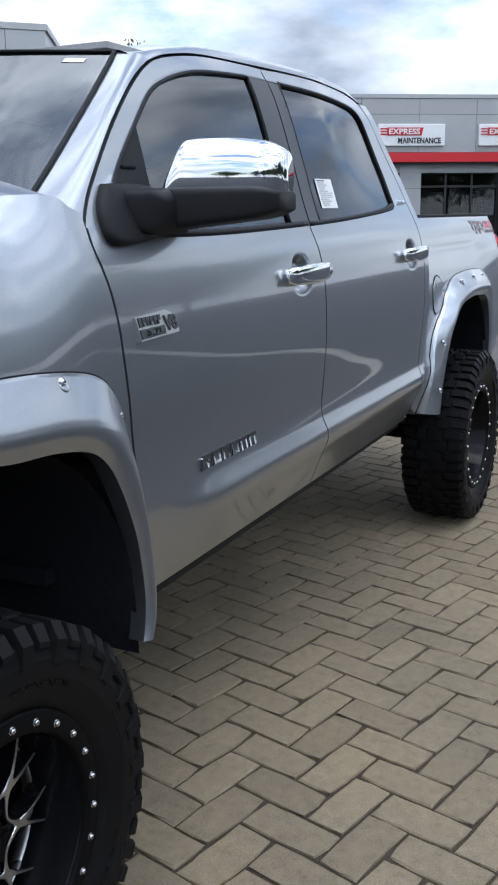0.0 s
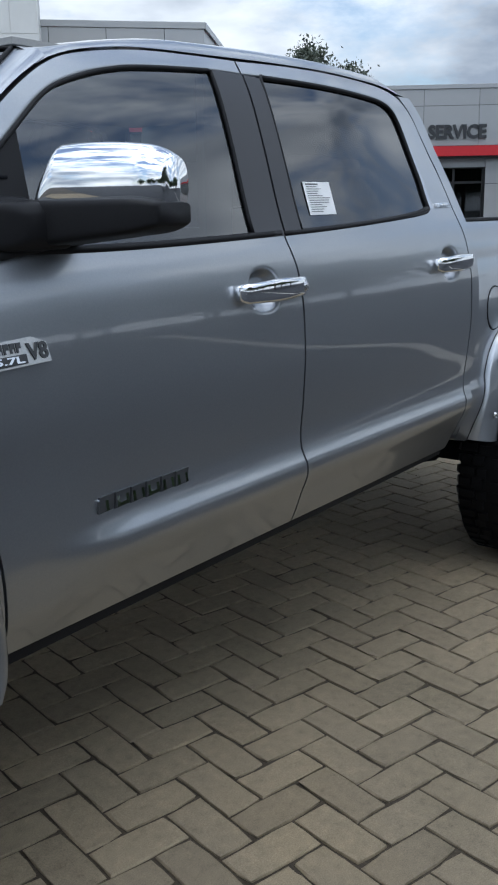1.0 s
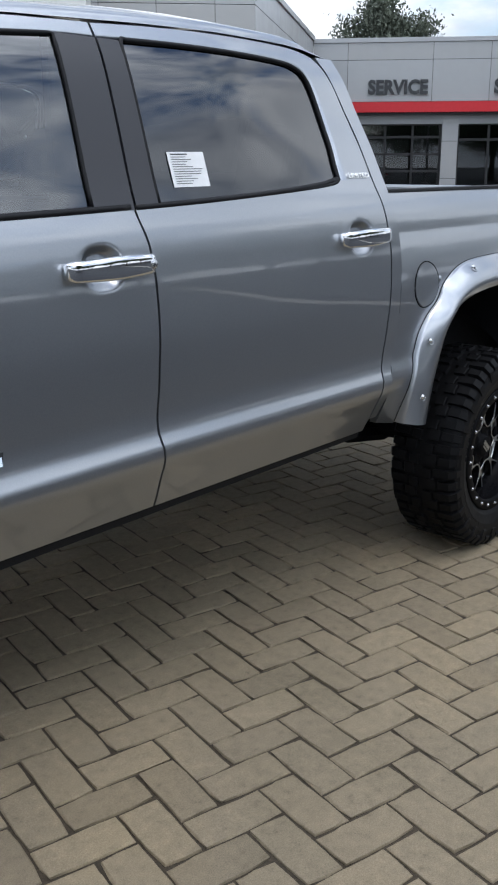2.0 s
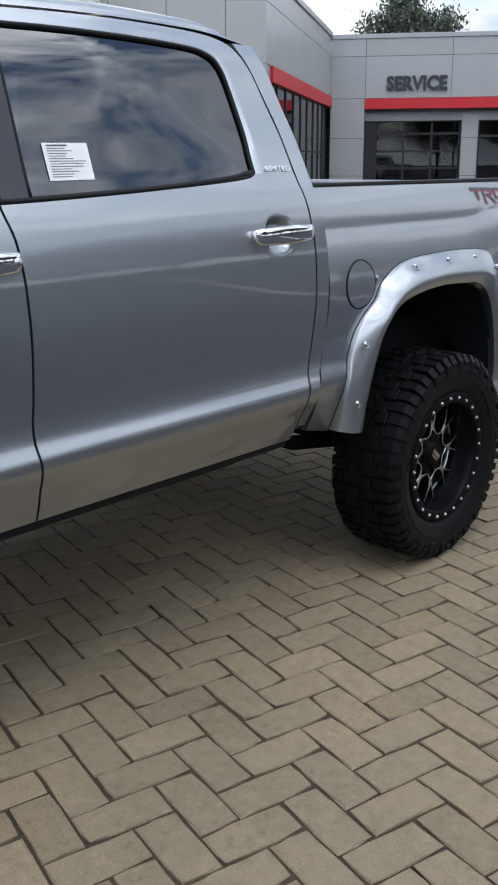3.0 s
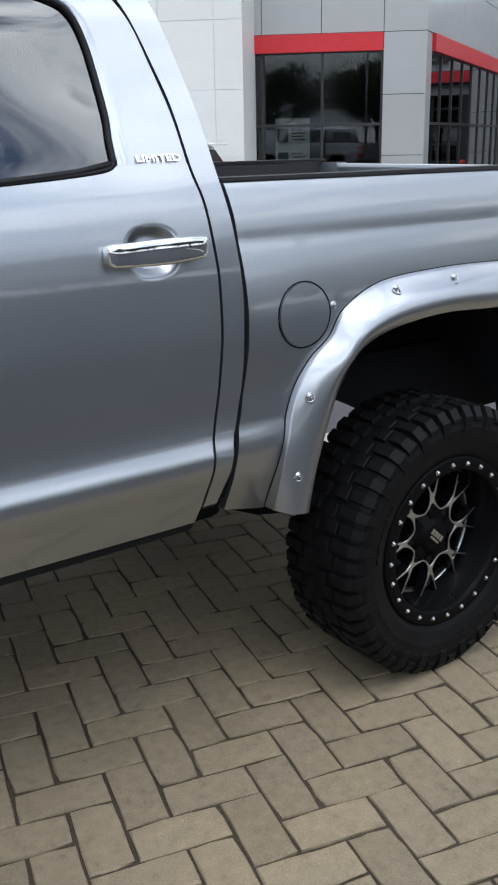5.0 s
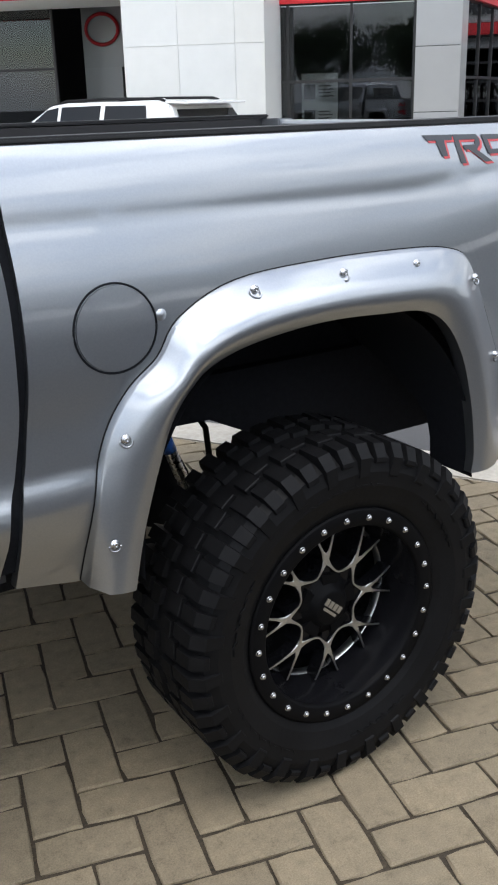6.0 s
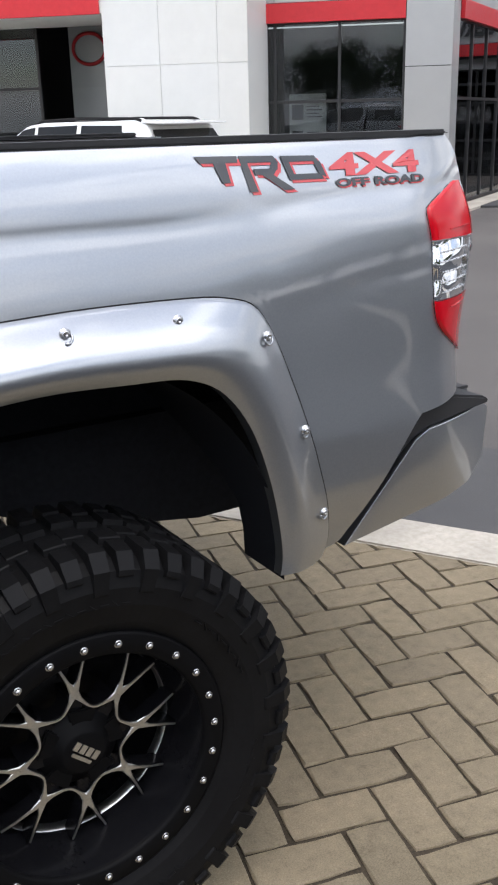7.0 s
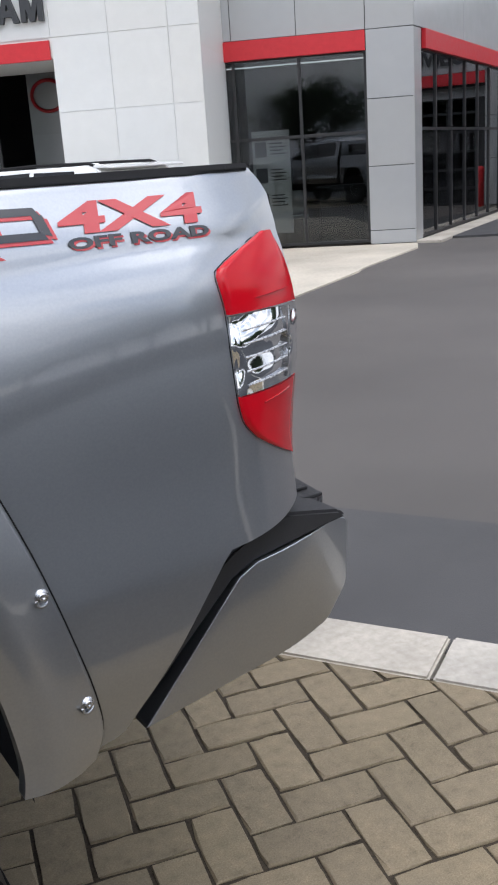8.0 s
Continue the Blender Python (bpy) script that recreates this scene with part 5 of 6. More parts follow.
for cx in (0.0, 3.70):
    bm = bmesh.new()
    rows = []
    for f in (0.0, 0.5, 1.0):
        if cx == 0:
            rows.append([(0.543 * math.cos(a), 0.02 + 0.44 * f, 0.68 + 0.52 * math.sin(a) - 0.06 * step(0.3, 0.0, math.sin(a))) for a in spread(-0.04, math.pi + 0.04, 32)])
        else:
            rows.append([(cx + 0.485 * math.cos(a), 0.02 + f * (0.16 + 0.28 * step(0.15, 0.75, math.sin(a))), 0.68 + 0.52 * math.sin(a) - 0.02 * step(0.2, 0.0, math.sin(a))) for a in spread(0.0, math.pi, 30)])
    add_grid(bm, rows)
    both.append(part("arch_liner", bm, LINER, truck, smooth=True))


# ---- wheels ----
def make_tyre(parent):
    bm = bmesh.new()
    R = 0.428
    prof = [(0.262, -0.045), (0.272, -0.062), (0.30, -0.078), (0.34, -0.092), (0.375, -0.094), (0.405, -0.085), (0.420, -0.06), (R, -0.02), (R + 0.001, 0.06),
            (R, 0.14), (0.420, 0.185), (0.405, 0.21), (0.375, 0.219), (0.34, 0.217), (0.30, 0.203), (0.262, 0.17)]
    add_lathe(bm, prof, 96)
    t = part("tyre", bm, RUBBER, parent, "black mud-terrain tyre with deep shoulder lugs")
    n, top = 52, R + 0.013

    def lug(a0, a1, pts_in, pts_out):
        """A tread block between two angles: its foot and its face as (radius, y) lines."""
        block = bmesh.new()
        foot = [[block.verts.new((r * math.cos(a), y, r * math.sin(a))) for r, y in pts_in] for a in (a0, a1)]
        face = [[block.verts.new((r * math.cos(a), y, r * math.sin(a))) for r, y in pts_out] for a in (a0 + 0.006, a1 - 0.006)]
        m = len(pts_in)
        for j in range(m - 1):
            block.faces.new((face[0][j], face[0][j + 1], face[1][j + 1], face[1][j]))
            block.faces.new((foot[0][j], foot[0][j + 1], face[0][j + 1], face[0][j]))
            block.faces.new((foot[1][j], face[1][j], face[1][j + 1], foot[1][j + 1]))
        block.faces.new((foot[0][0], face[0][0], face[1][0], foot[1][0]))
        block.faces.new((foot[0][-1], foot[1][-1], face[1][-1], face[0][-1]))
        bmesh.ops.bevel(block, geom=[e for e in block.edges if all(v in face[0] or v in face[1] for v in e.verts)][:1], offset=0.002, segments=1, affect="EDGES")
        ob = part("tread_block", block, RUBBER, parent)
        return ob.data

    w = 2 * math.pi / n
    for side in (1, -1):
        def sd(y):
            return 0.0625 + side * (y - 0.0625)
        o = 0.0 if side == 1 else w
        kinds = {}
        for k in range(n):
            turn = w * k
            for kind in (("long", "mid_low") if k % 2 == 0 else ("short", "mid_high")):
                if kind not in kinds:
                    if kind == "long":
                        kinds[kind] = (turn, lug(turn + o, turn + o + w * 0.70, [(0.362, sd(-0.0885)), (0.405, sd(-0.082)), (0.418, sd(-0.055)), (R - 0.006, sd(0.000))],
                                                 [(0.366, sd(-0.0975)), (0.411, sd(-0.0975)), (top, sd(-0.074)), (top, sd(-0.004))]))
                    elif kind == "short":
                        kinds[kind] = (turn, lug(turn + o, turn + o + w * 0.70, [(0.394, sd(-0.086)), (0.405, sd(-0.082)), (0.418, sd(-0.055)), (R - 0.006, sd(-0.020))],
                                                 [(0.397, sd(-0.0955)), (0.409, sd(-0.0945)), (top - 0.003, sd(-0.074)), (top, sd(-0.024))]))
                    elif kind == "mid_low":
                        kinds[kind] = (turn, lug(turn + o + w * 0.10, turn + o + w * 0.95, [(R - 0.004, sd(0.008)), (R - 0.004, sd(0.055))], [(top, sd(0.011)), (top, sd(0.051))]))
                    else:
                        kinds[kind] = (turn, lug(turn + o - w * 0.1, turn + o + w * 0.80, [(R - 0.004, sd(-0.014)), (R - 0.004, sd(0.040))], [(top, sd(-0.011)), (top, sd(0.036))]))
                else:
                    first_turn, me = kinds[kind]
                    b = new("tread_block", me)
                    b.parent = parent
                    b.rotation_euler = (0, -(turn - first_turn), 0)
    # raised marks on the sidewall, as plain bars
    dash = None
    for a0, count, r in ((0.35, 9, 0.332), (1.35, 12, 0.345), (2.55, 9, 0.332), (3.5, 12, 0.345), (4.75, 9, 0.332), (5.65, 8, 0.345)):
        for j in range(count):
            if dash is None:
                ob = part("sidewall_mark", box(-0.0012, 0.0012, -0.003, 0.004, -0.009, 0.009, 0.0008), RUBBER, parent)
                dash = ob.data
            else:
                ob = new("sidewall_mark", dash)
                ob.parent = parent
            a = a0 + j * 0.062
            ob.matrix_local = pose(r * math.cos(a), -0.0905, r * math.sin(a), 0, -math.degrees(a) + 38 * (j % 2), 0)
    return t


def make_wheel(name="wheel"):
    w = thing(name, "", "")
    w.parent = truck
    make_tyre(w)
    bm = bmesh.new()
    add_lathe(bm, [(0.262, -0.045), (0.277, -0.060), (0.277, -0.070), (0.270, -0.073), (0.242, -0.073), (0.236, -0.070), (0.232, -0.060), (0.226, -0.02), (0.216, 0.012), (0.209, 0.03), (0.207, 0.10), (0.205, 0.16), (0.0005, 0.165)], 72)
    rim = part("rim", bm, RIM_BLACK, w, "gloss black alloy rim", smooth=True)
    bm = bmesh.new()
    add_lathe(bm, [(0.278, -0.060), (0.279, -0.0715), (0.2735, -0.0745), (0.240, -0.0745), (0.2345, -0.071), (0.233, -0.062)], 72)
    part("bead_ring", bm, BEAD, w, "satin black bead ring", smooth=True)
    bm = bmesh.new()
    add_lathe(bm, [(0.2068, 0.040), (0.2040, 0.042), (0.2030, 0.064), (0.2055, 0.066)], 72)
    part("inner_lip", bm, MACHINED, w, "bright machined lip inside the barrel", smooth=True)
    # spokes: eight forked arms, black with bright cut faces
    bm, bright = bmesh.new(), bmesh.new()
    nodes = 8

    def pt(r, a, y):
        return Vector((r * math.cos(a), y, r * math.sin(a)))

    def bar(target, line, wide, thick):
        """A flat-faced bar along (radius, angle, y) points."""
        P = [pt(*q) for q in line]
        rows = []
        for i, p in enumerate(P):
            d = (P[min(i + 1, len(P) - 1)] - P[max(i - 1, 0)]).normalized()
            s = d.cross(Vector((0, 1, 0))).normalized()
            ww = wide[i] if isinstance(wide, (list, tuple)) else wide
            rows.append([target.verts.new(q) for q in (p - s * ww, p + s * ww, p + s * ww * 1.4 + Vector((0, thick, 0)), p - s * ww * 1.4 + Vector((0, thick, 0)))])
        for a, b in zip(rows, rows[1:]):
            for j in range(4):
                target.faces.new((a[j], a[(j + 1) % 4], b[(j + 1) % 4], b[j]))
        target.faces.new(rows[0][::-1])
        target.faces.new(rows[-1])

    for k in range(nodes):
        a, w8 = 2 * math.pi * k / nodes + 0.02, 2 * math.pi / nodes
        for sgn in (1, -1):
            fork = [(0.124, a, 0.004), (0.150, a + sgn * 0.075, 0.003), (0.182, a + sgn * 0.130, 0.006), (0.212, a + sgn * 0.172, 0.010)]
            bar(bm, [(r, b, y + 0.002) for r, b, y in fork], 0.0050, 0.035)
            bar(bright, fork, [0.007, 0.0026, 0.0017, 0.0015], 0.0025)
        arc = [(0.122 - 0.034 * math.sin(math.pi * j / 8) ** 0.8, a + w8 * j / 8, 0.004 - 0.003 * math.sin(math.pi * j / 8)) for j in range(9)]
        bar(bm, [(r, b, y + 0.002) for r, b, y in arc], 0.0050, 0.04)
        bar(bright, arc, [0.007, 0.0032, 0.0022, 0.0018, 0.0017, 0.0018, 0.0022, 0.0032, 0.007], 0.0025)
        bar(bm, [(0.05, a, 0.008), (0.09, a, 0.010), (0.122, a, 0.010)], 0.014, 0.05)
    part("spokes", bm, RIM_BLACK, w, "gloss black forked spokes")
    part("spoke_face", bright, MACHINED, w, "bright machined spoke edges")
    bm = bmesh.new()
    add_lathe(bm, [(0.0005, -0.016), (0.040, -0.015), (0.047, -0.012), (0.053, 0.000), (0.078, 0.010), (0.086, 0.03)], 40)
    part("hub_cap", bm, BEAD, w, "black hub cap", smooth=True)
    bm = bmesh.new()
    for j in range(4):
        add_box(bm, -0.030 + j * 0.016, -0.018 + j * 0.016, -0.0175, -0.0148, -0.004, 0.014, m=Matrix.Rotation(radians(42), 4, "Y"))
    add_box(bm, -0.024, 0.024, -0.0175, -0.0148, -0.016, -0.009, m=Matrix.Rotation(radians(42), 4, "Y"))
    part("cap_mark", bm, MACHINED, w, "small bright bars on the cap")
    for j in range(5):
        a = 2 * math.pi * j / 5 + 1.45
        bm = prism([(0.056 * math.cos(a + b) * q, 0.056 * math.sin(a + b) * q) for b, q in ((-0.42, 0.95), (0.42, 0.95), (0.36, 1.62), (-0.36, 1.62))], 0.002, 0.03, bevel=0.003)
        part("cap_lug", bm, BEAD, w)
    me = None
    for k in range(24):
        a = radians(15 * k + 1)
        if me is None:
            bm = bmesh.new()
            add_lathe(bm, [(0.0004, -0.0065), (0.0042, -0.0060), (0.0058, -0.0035), (0.0062, 0.0)], 10)
            add_lathe(bm, [(0.0062, -0.0008), (0.0082, 0.0005)], 10)
            b = part("bead_bolt", bm, STEEL, w, smooth=True)
            me = b.data
        else:
            b = new("bead_bolt", me)
            b.parent = w
        b.location = (0.2555 * math.cos(a), -0.0748, 0.2555 * math.sin(a))
    return w


wheel = make_wheel()
wheel.matrix_world = pose(3.70, 0.012, 0.440)
copy_thing(wheel, pose(0.0, 0.030, 0.440, 0, -37, 0))
for x in (0.0, 3.70):
    copy_thing(wheel, pose(x, 2 * MID - 0.02, 0.440, 0, 20, 180))

# running gear under the truck; low rails and cross members also block light
RAIL = [(0.62, 0.56), (0.70, 0.50), (2.9, 0.50), (3.3, 0.84), (3.62, 0.83), (3.84, 0.72), (4.2, 0.66), (4.75, 0.66), (4.75, 0.86), (4.4, 0.95), (3.2, 0.95), (2.9, 0.74), (0.62, 0.74)]
for y in (0.42, 1.48):
    part("frame_rail", prism(RAIL, y, y + 0.10), LINER, truck)
for x in (0.75, 1.35, 1.95, 2.55, 2.95):
    part("cross_member", box(x, x + 0.12, 0.52, 1.48, 0.50, 0.62, 0.02), LINER, truck)
part("rear_axle", tube([(3.70, 0.22, 0.44), (3.70, 0.85, 0.44), (3.70, 0.9, 0.44), (3.70, 1.0, 0.44), (3.70, 1.1, 0.44), (3.70, 1.15, 0.44), (3.70, 1.78, 0.44)], [0.05, 0.05, 0.12, 0.15, 0.12, 0.05, 0.05], 14), LINER, truck, smooth=True)
part("front_axle", tube([(0.0, 0.22, 0.44), (0.0, 1.78, 0.44)], 0.05, 12), LINER, truck, smooth=True)
part("drive_shaft", tube([(1.2, 1.0, 0.60), (3.6, 1.0, 0.48)], 0.045, 12), LINER, truck, smooth=True)
part("leaf_spring", tube([(3.05, 0.55, 0.60), (3.4, 0.55, 0.45), (3.70, 0.55, 0.40), (3.95, 0.55, 0.44), (4.12, 0.55, 0.50)], 0.035, 6), LINER, truck)
part("shock_absorber", tube([(3.43, 0.42, 0.96), (3.58, 0.42, 0.55)], 0.017, 12), STEEL, truck, "silver shock absorber with a blue label", smooth=True)
part("shock_label", tube([(3.4558, 0.42, 0.89), (3.4814, 0.42, 0.82)], 0.0180, 12), PAPER, truck, smooth=True)
part("shock_label", tube([(3.4814, 0.42, 0.82), (3.4997, 0.42, 0.77)], 0.0180, 12), SHOCK_BLUE, truck, smooth=True)
part("brake_hose", tube([(3.60, 0.60, 0.96), (3.66, 0.60, 0.82), (3.71, 0.60, 0.74), (3.72, 0.60, 0.64)], 0.009, 6), LINER, truck, smooth=True)
part("bed_underside", box(3.06, 4.68, 0.48, 1.52, 0.92, 0.975, 0.01), LINER, truck)
for y in (0.47, 1.51):
    part("inner_fender", box(-0.70, 0.66, y, y + 0.02, 0.50, 1.30), LINER, truck)
# added plate, hidden from the camera, that darkens the ground below the truck
part("skid_plate", box(0.5, 3.05, 0.70, 1.80, 0.39, 0.41, 0.004), LINER, truck)
part("transmission", box(0.9, 1.9, 0.75, 1.25, 0.52, 0.80, 0.06), LINER, truck)
part("fuel_tank", box(1.9, 3.1, 0.30, 0.72, 0.56, 0.80, 0.05), LINER, truck)
part("exhaust", tube([(1.5, 1.3, 0.56), (2.6, 1.3, 0.56), (3.2, 1.3, 0.60)], 0.04, 10), STEEL, truck, smooth=True)
part("underbody", box(0.5, 3.1, 0.24, 1.76, 0.74, 0.78), LINER, truck)


# the far side repeats the near side
def far_copy(ob, parent):
    o = ob.copy()
    if ob.data:
        me = ob.data.copy()
        me.transform(Matrix.Translation((0, 2 * MID, 0)) @ Matrix.Diagonal((1, -1, 1, 1)))
        me.flip_normals()
        o.data = me
    scene.collection.objects.link(o)
    o.parent = parent
    for c in ob.children:
        if "decal" not in c.name and "flap" not in c.name:
            far_copy(c, o)
    return o


for ob in both:
    far_copy(ob, ob.parent)
for ob in (front_door, rear_door):
    o = far_copy(ob, truck)
    for c in list(o.children_recursive):
        if c.name.startswith(("window_paper", "print")):
            bpy.data.objects.remove(c)

# ---- apron, bollards, shop fittings ----
apron = thing("apron", "pale concrete apron in front of the shop windows", "pavement", kind="structure")
bm = prism([(8.3, 6.7), (10.15, 7.85), (12.3, 9.17), (12.5, 9.36), (12.86, 9.60), (14.95, 10.84), (15.55, 11.50), (9.8, 17.2), (6.0, 20.6), (-2.0, 14.0)], -0.1, 0.0, "z")
bmesh.ops.bevel(bm, geom=[e for e in bm.edges if abs(e.verts[0].co.z) < 1e-6 and abs(e.verts[1].co.z) < 1e-6], offset=0.015, segments=2, affect="EDGES")
part("slab", bm, WALK, apron)
strip = box(0.0, SIDE_LEN, -0.45, 0.0, -0.1, 0.03, 0.012)
bmesh.ops.transform(strip, matrix=BUILD @ SIDE, verts=strip.verts)
part("edge_strip", strip, CONCRETE, apron)


def bollard(u, v):
    b = thing("bollard", "red steel bollard with a rounded top", "bollard", WINGM @ pose(u, v, -0.02), group="bollards by the wing")
    bm = bmesh.new()
    add_tube(bm, [(0, 0, 0), (0, 0, 0.98), (0, 0, 1.03), (0, 0, 1.06), (0, 0, 1.07)], [0.095, 0.095, 0.088, 0.06, 0.02], 18)
    part("post", bm, BOLLARD, b, smooth=True)
    part("foot_ring", tube([(0, 0, 0.0), (0, 0, 0.03)], 0.12, 18), CONCRETE, b)


bollard(0.93, -0.8)
bollard(4.24, -0.8)
bollard(7.6, -0.8)
poster = thing("poster_stand", "white printed display board standing behind the shop window", "display board", BUILD @ pose(1.37, FRONT + 0.16, 0.02))
part("board", box(0, 0.68, 0, 0.03, 0.25, 2.05, 0.004), PAPER, poster)
part("foot", box(0.1, 0.58, -0.1, 0.15, 0, 0.03, 0.004), MULLION, poster)
part("stem", box(0.30, 0.38, 0.03, 0.06, 0.0, 1.2, 0.004), MULLION, poster)
for k, z in enumerate((1.60, 1.15, 0.70)):
    part("picture", box(0.05, 0.26, -0.004, 0.0, z, z + 0.26), SIGN_DARK, poster)
    for j in range(4):
        part("text_bar", box(0.32, 0.60 - 0.05 * (j % 2), -0.003, 0.0, z + 0.04 + 0.06 * j, z + 0.06 + 0.06 * j), INK, poster)
ring = thing("wall_emblem", "plain red ring emblem on the entrance wall", "emblem", BUILD @ pose(-2.86, 20.75, 3.07))
bm = bmesh.new()
add_tube(bm, [(0.34 * math.cos(a), 0, 0.29 * math.sin(a)) for a in spread(0, 2 * math.pi, 32)], 0.035, 8)
part("ring", bm, RED_BAND, ring, smooth=True)
part("entrance_wall", box(-3.3, -1.75, 20.8, 20.9, 2.35, 3.6), ACM_GREY, portal)
part("entrance_wall", box(-3.3, -2.5, 20.8, 20.9, 0.0, 2.35), ACM_GREY, portal)
desk = thing("reception_desk", "dark reception desk inside the showroom", "desk", BUILD @ pose(2.45, FRONT + 0.7, 0.02))
part("desk_top", box(0, 0.9, 0, 0.6, 0.98, 1.02, 0.005), SIGN_DARK, desk)
part("desk_front", box(0.05, 0.85, 0.05, 0.09, 0.0, 0.98), ROOM_DARK, desk)
chair = thing("office_chair", "pale office chair behind the glass", "chair", BUILD @ pose(1.95, 20.7, 0.02))
part("seat", box(-0.22, 0.22, -0.22, 0.22, 0.43, 0.48, 0.015), SIGN_WHITE, chair)
part("backrest", box(-0.2, 0.2, 0.19, 0.23, 0.5, 0.95, 0.015), SIGN_WHITE, chair)
for x in (-0.19, 0.19):
    for y in (-0.19, 0.19):
        part("leg", tube([(x, y, 0.0), (x * 0.9, y * 0.9, 0.44)], 0.012, 8), STEEL, chair)

# ---- white estate car parked before the portal ----
suv = thing("parked_car", "white sport utility car with black roof rails and dark windows", "car", pose(9.39, 10.90, -0.04, 0, 0, -66.72) @ Matrix.Diagonal((1.08, 1.08, 1.0, 1)))
side_line = [(0.0, 0.50), (0.0, 1.08), (-0.04, 1.14), (-3.6, 1.12), (-4.55, 0.98), (-4.72, 0.80), (-4.72, 0.42), (-4.4, 0.28), (-0.3, 0.28)]
part("body", prism(side_line, 0.0, 1.86, bevel=0.05), CAR_WHITE, suv)
house = [(-0.03, 1.13, 0.05), (-3.42, 1.13, 0.05), (-2.55, 1.66, 0.20), (-2.2, 1.70, 0.22), (-0.55, 1.70, 0.22), (-0.30, 1.64, 0.20)]
bm = bmesh.new()
near_s, far_s = [bm.verts.new((x, y, z)) for x, z, y in house], [bm.verts.new((x, 1.86 - y, z)) for x, z, y in house]
bm.faces.new(near_s)
bm.faces.new(far_s[::-1])
for i in range(len(house)):
    k = (i + 1) % len(house)
    bm.faces.new((near_s[i], far_s[i], far_s[k], near_s[k]))
bmesh.ops.bevel(bm, geom=list(bm.edges), offset=0.03, segments=2, affect="EDGES")
part("cabin", bm, CAR_WHITE, suv)


def slanted(points, lift=-0.012):
    """A thin pane on the leaning cabin side."""
    bm = bmesh.new()
    for d in (lift, lift + 0.02):
        bm.faces.new([bm.verts.new((x, 0.05 + 0.285 * (z - 1.13) + d, z)) for x, z in points])
    fs = list(bm.faces)
    a, b = list(fs[0].verts), list(fs[1].verts)
    for i in range(len(a)):
        k = (i + 1) % len(a)
        bm.faces.new((a[i], b[i], b[k], a[k]))
    return bm


CAR_GLASS = node_material("car_glass", (0.01, 0.012, 0.015), 0.08, 0.0, 0.0, 0.3)[0]
for pts in ([(-0.62, 1.20), (-1.45, 1.19), (-1.45, 1.645), (-0.72, 1.635)], [(-1.55, 1.19), (-2.30, 1.18), (-2.30, 1.64), (-1.55, 1.65)], [(-2.38, 1.18), (-3.18, 1.17), (-2.60, 1.60), (-2.38, 1.635)]):
    part("side_glass", slanted(pts), CAR_GLASS, suv)
bm = bmesh.new()
bm.faces.new([bm.verts.new(p) for p in ((-0.015, 0.16, 1.20), (-0.015, 1.70, 1.20), (-0.235, 1.60, 1.57), (-0.235, 0.26, 1.57))])
part("rear_glass", bm, CAR_GLASS, suv)
bm = bmesh.new()
bm.faces.new([bm.verts.new(p) for p in ((-3.36, 0.14, 1.19), (-3.36, 1.72, 1.19), (-2.60, 1.60, 1.655), (-2.60, 0.26, 1.655))])
part("windscreen", bm, CAR_GLASS, suv)
part("spoiler", prism([(-0.40, 1.70), (-0.02, 1.665), (-0.02, 1.64), (-0.40, 1.66)], 0.22, 1.64, bevel=0.008), CAR_WHITE, suv)
for y in (0.30, 1.56):
    part("roof_rail", tube([(-0.45, y, 1.69), (-0.55, y, 1.725), (-1.6, y, 1.745), (-2.3, y, 1.725), (-2.42, y, 1.69)], 0.022, 8), BLACK_TRIM, suv, smooth=True)
part("roof_box", prism([(-0.95, 1.70), (-1.2, 1.70), (-1.16, 1.74), (-1.0, 1.735)], 0.88, 0.98), CAR_WHITE, suv)
for y0 in (0.02, 1.62):
    part("tail_lamp", box(-0.12, 0.012, y0, y0 + 0.22, 0.92, 1.16, 0.02), RED_LENS, suv)
for x in (-0.95, -3.78):
    for y in (0.10, 1.76):
        bm = bmesh.new()
        add_lathe(bm, [(0.001, -0.10), (0.21, -0.10), (0.23, -0.115), (0.34, -0.10), (0.36, -0.05), (0.36, 0.05), (0.34, 0.10), (0.001, 0.10)], 28, pose(x, y, 0.36))
        part("wheel", bm, RUBBER, suv, smooth=True)


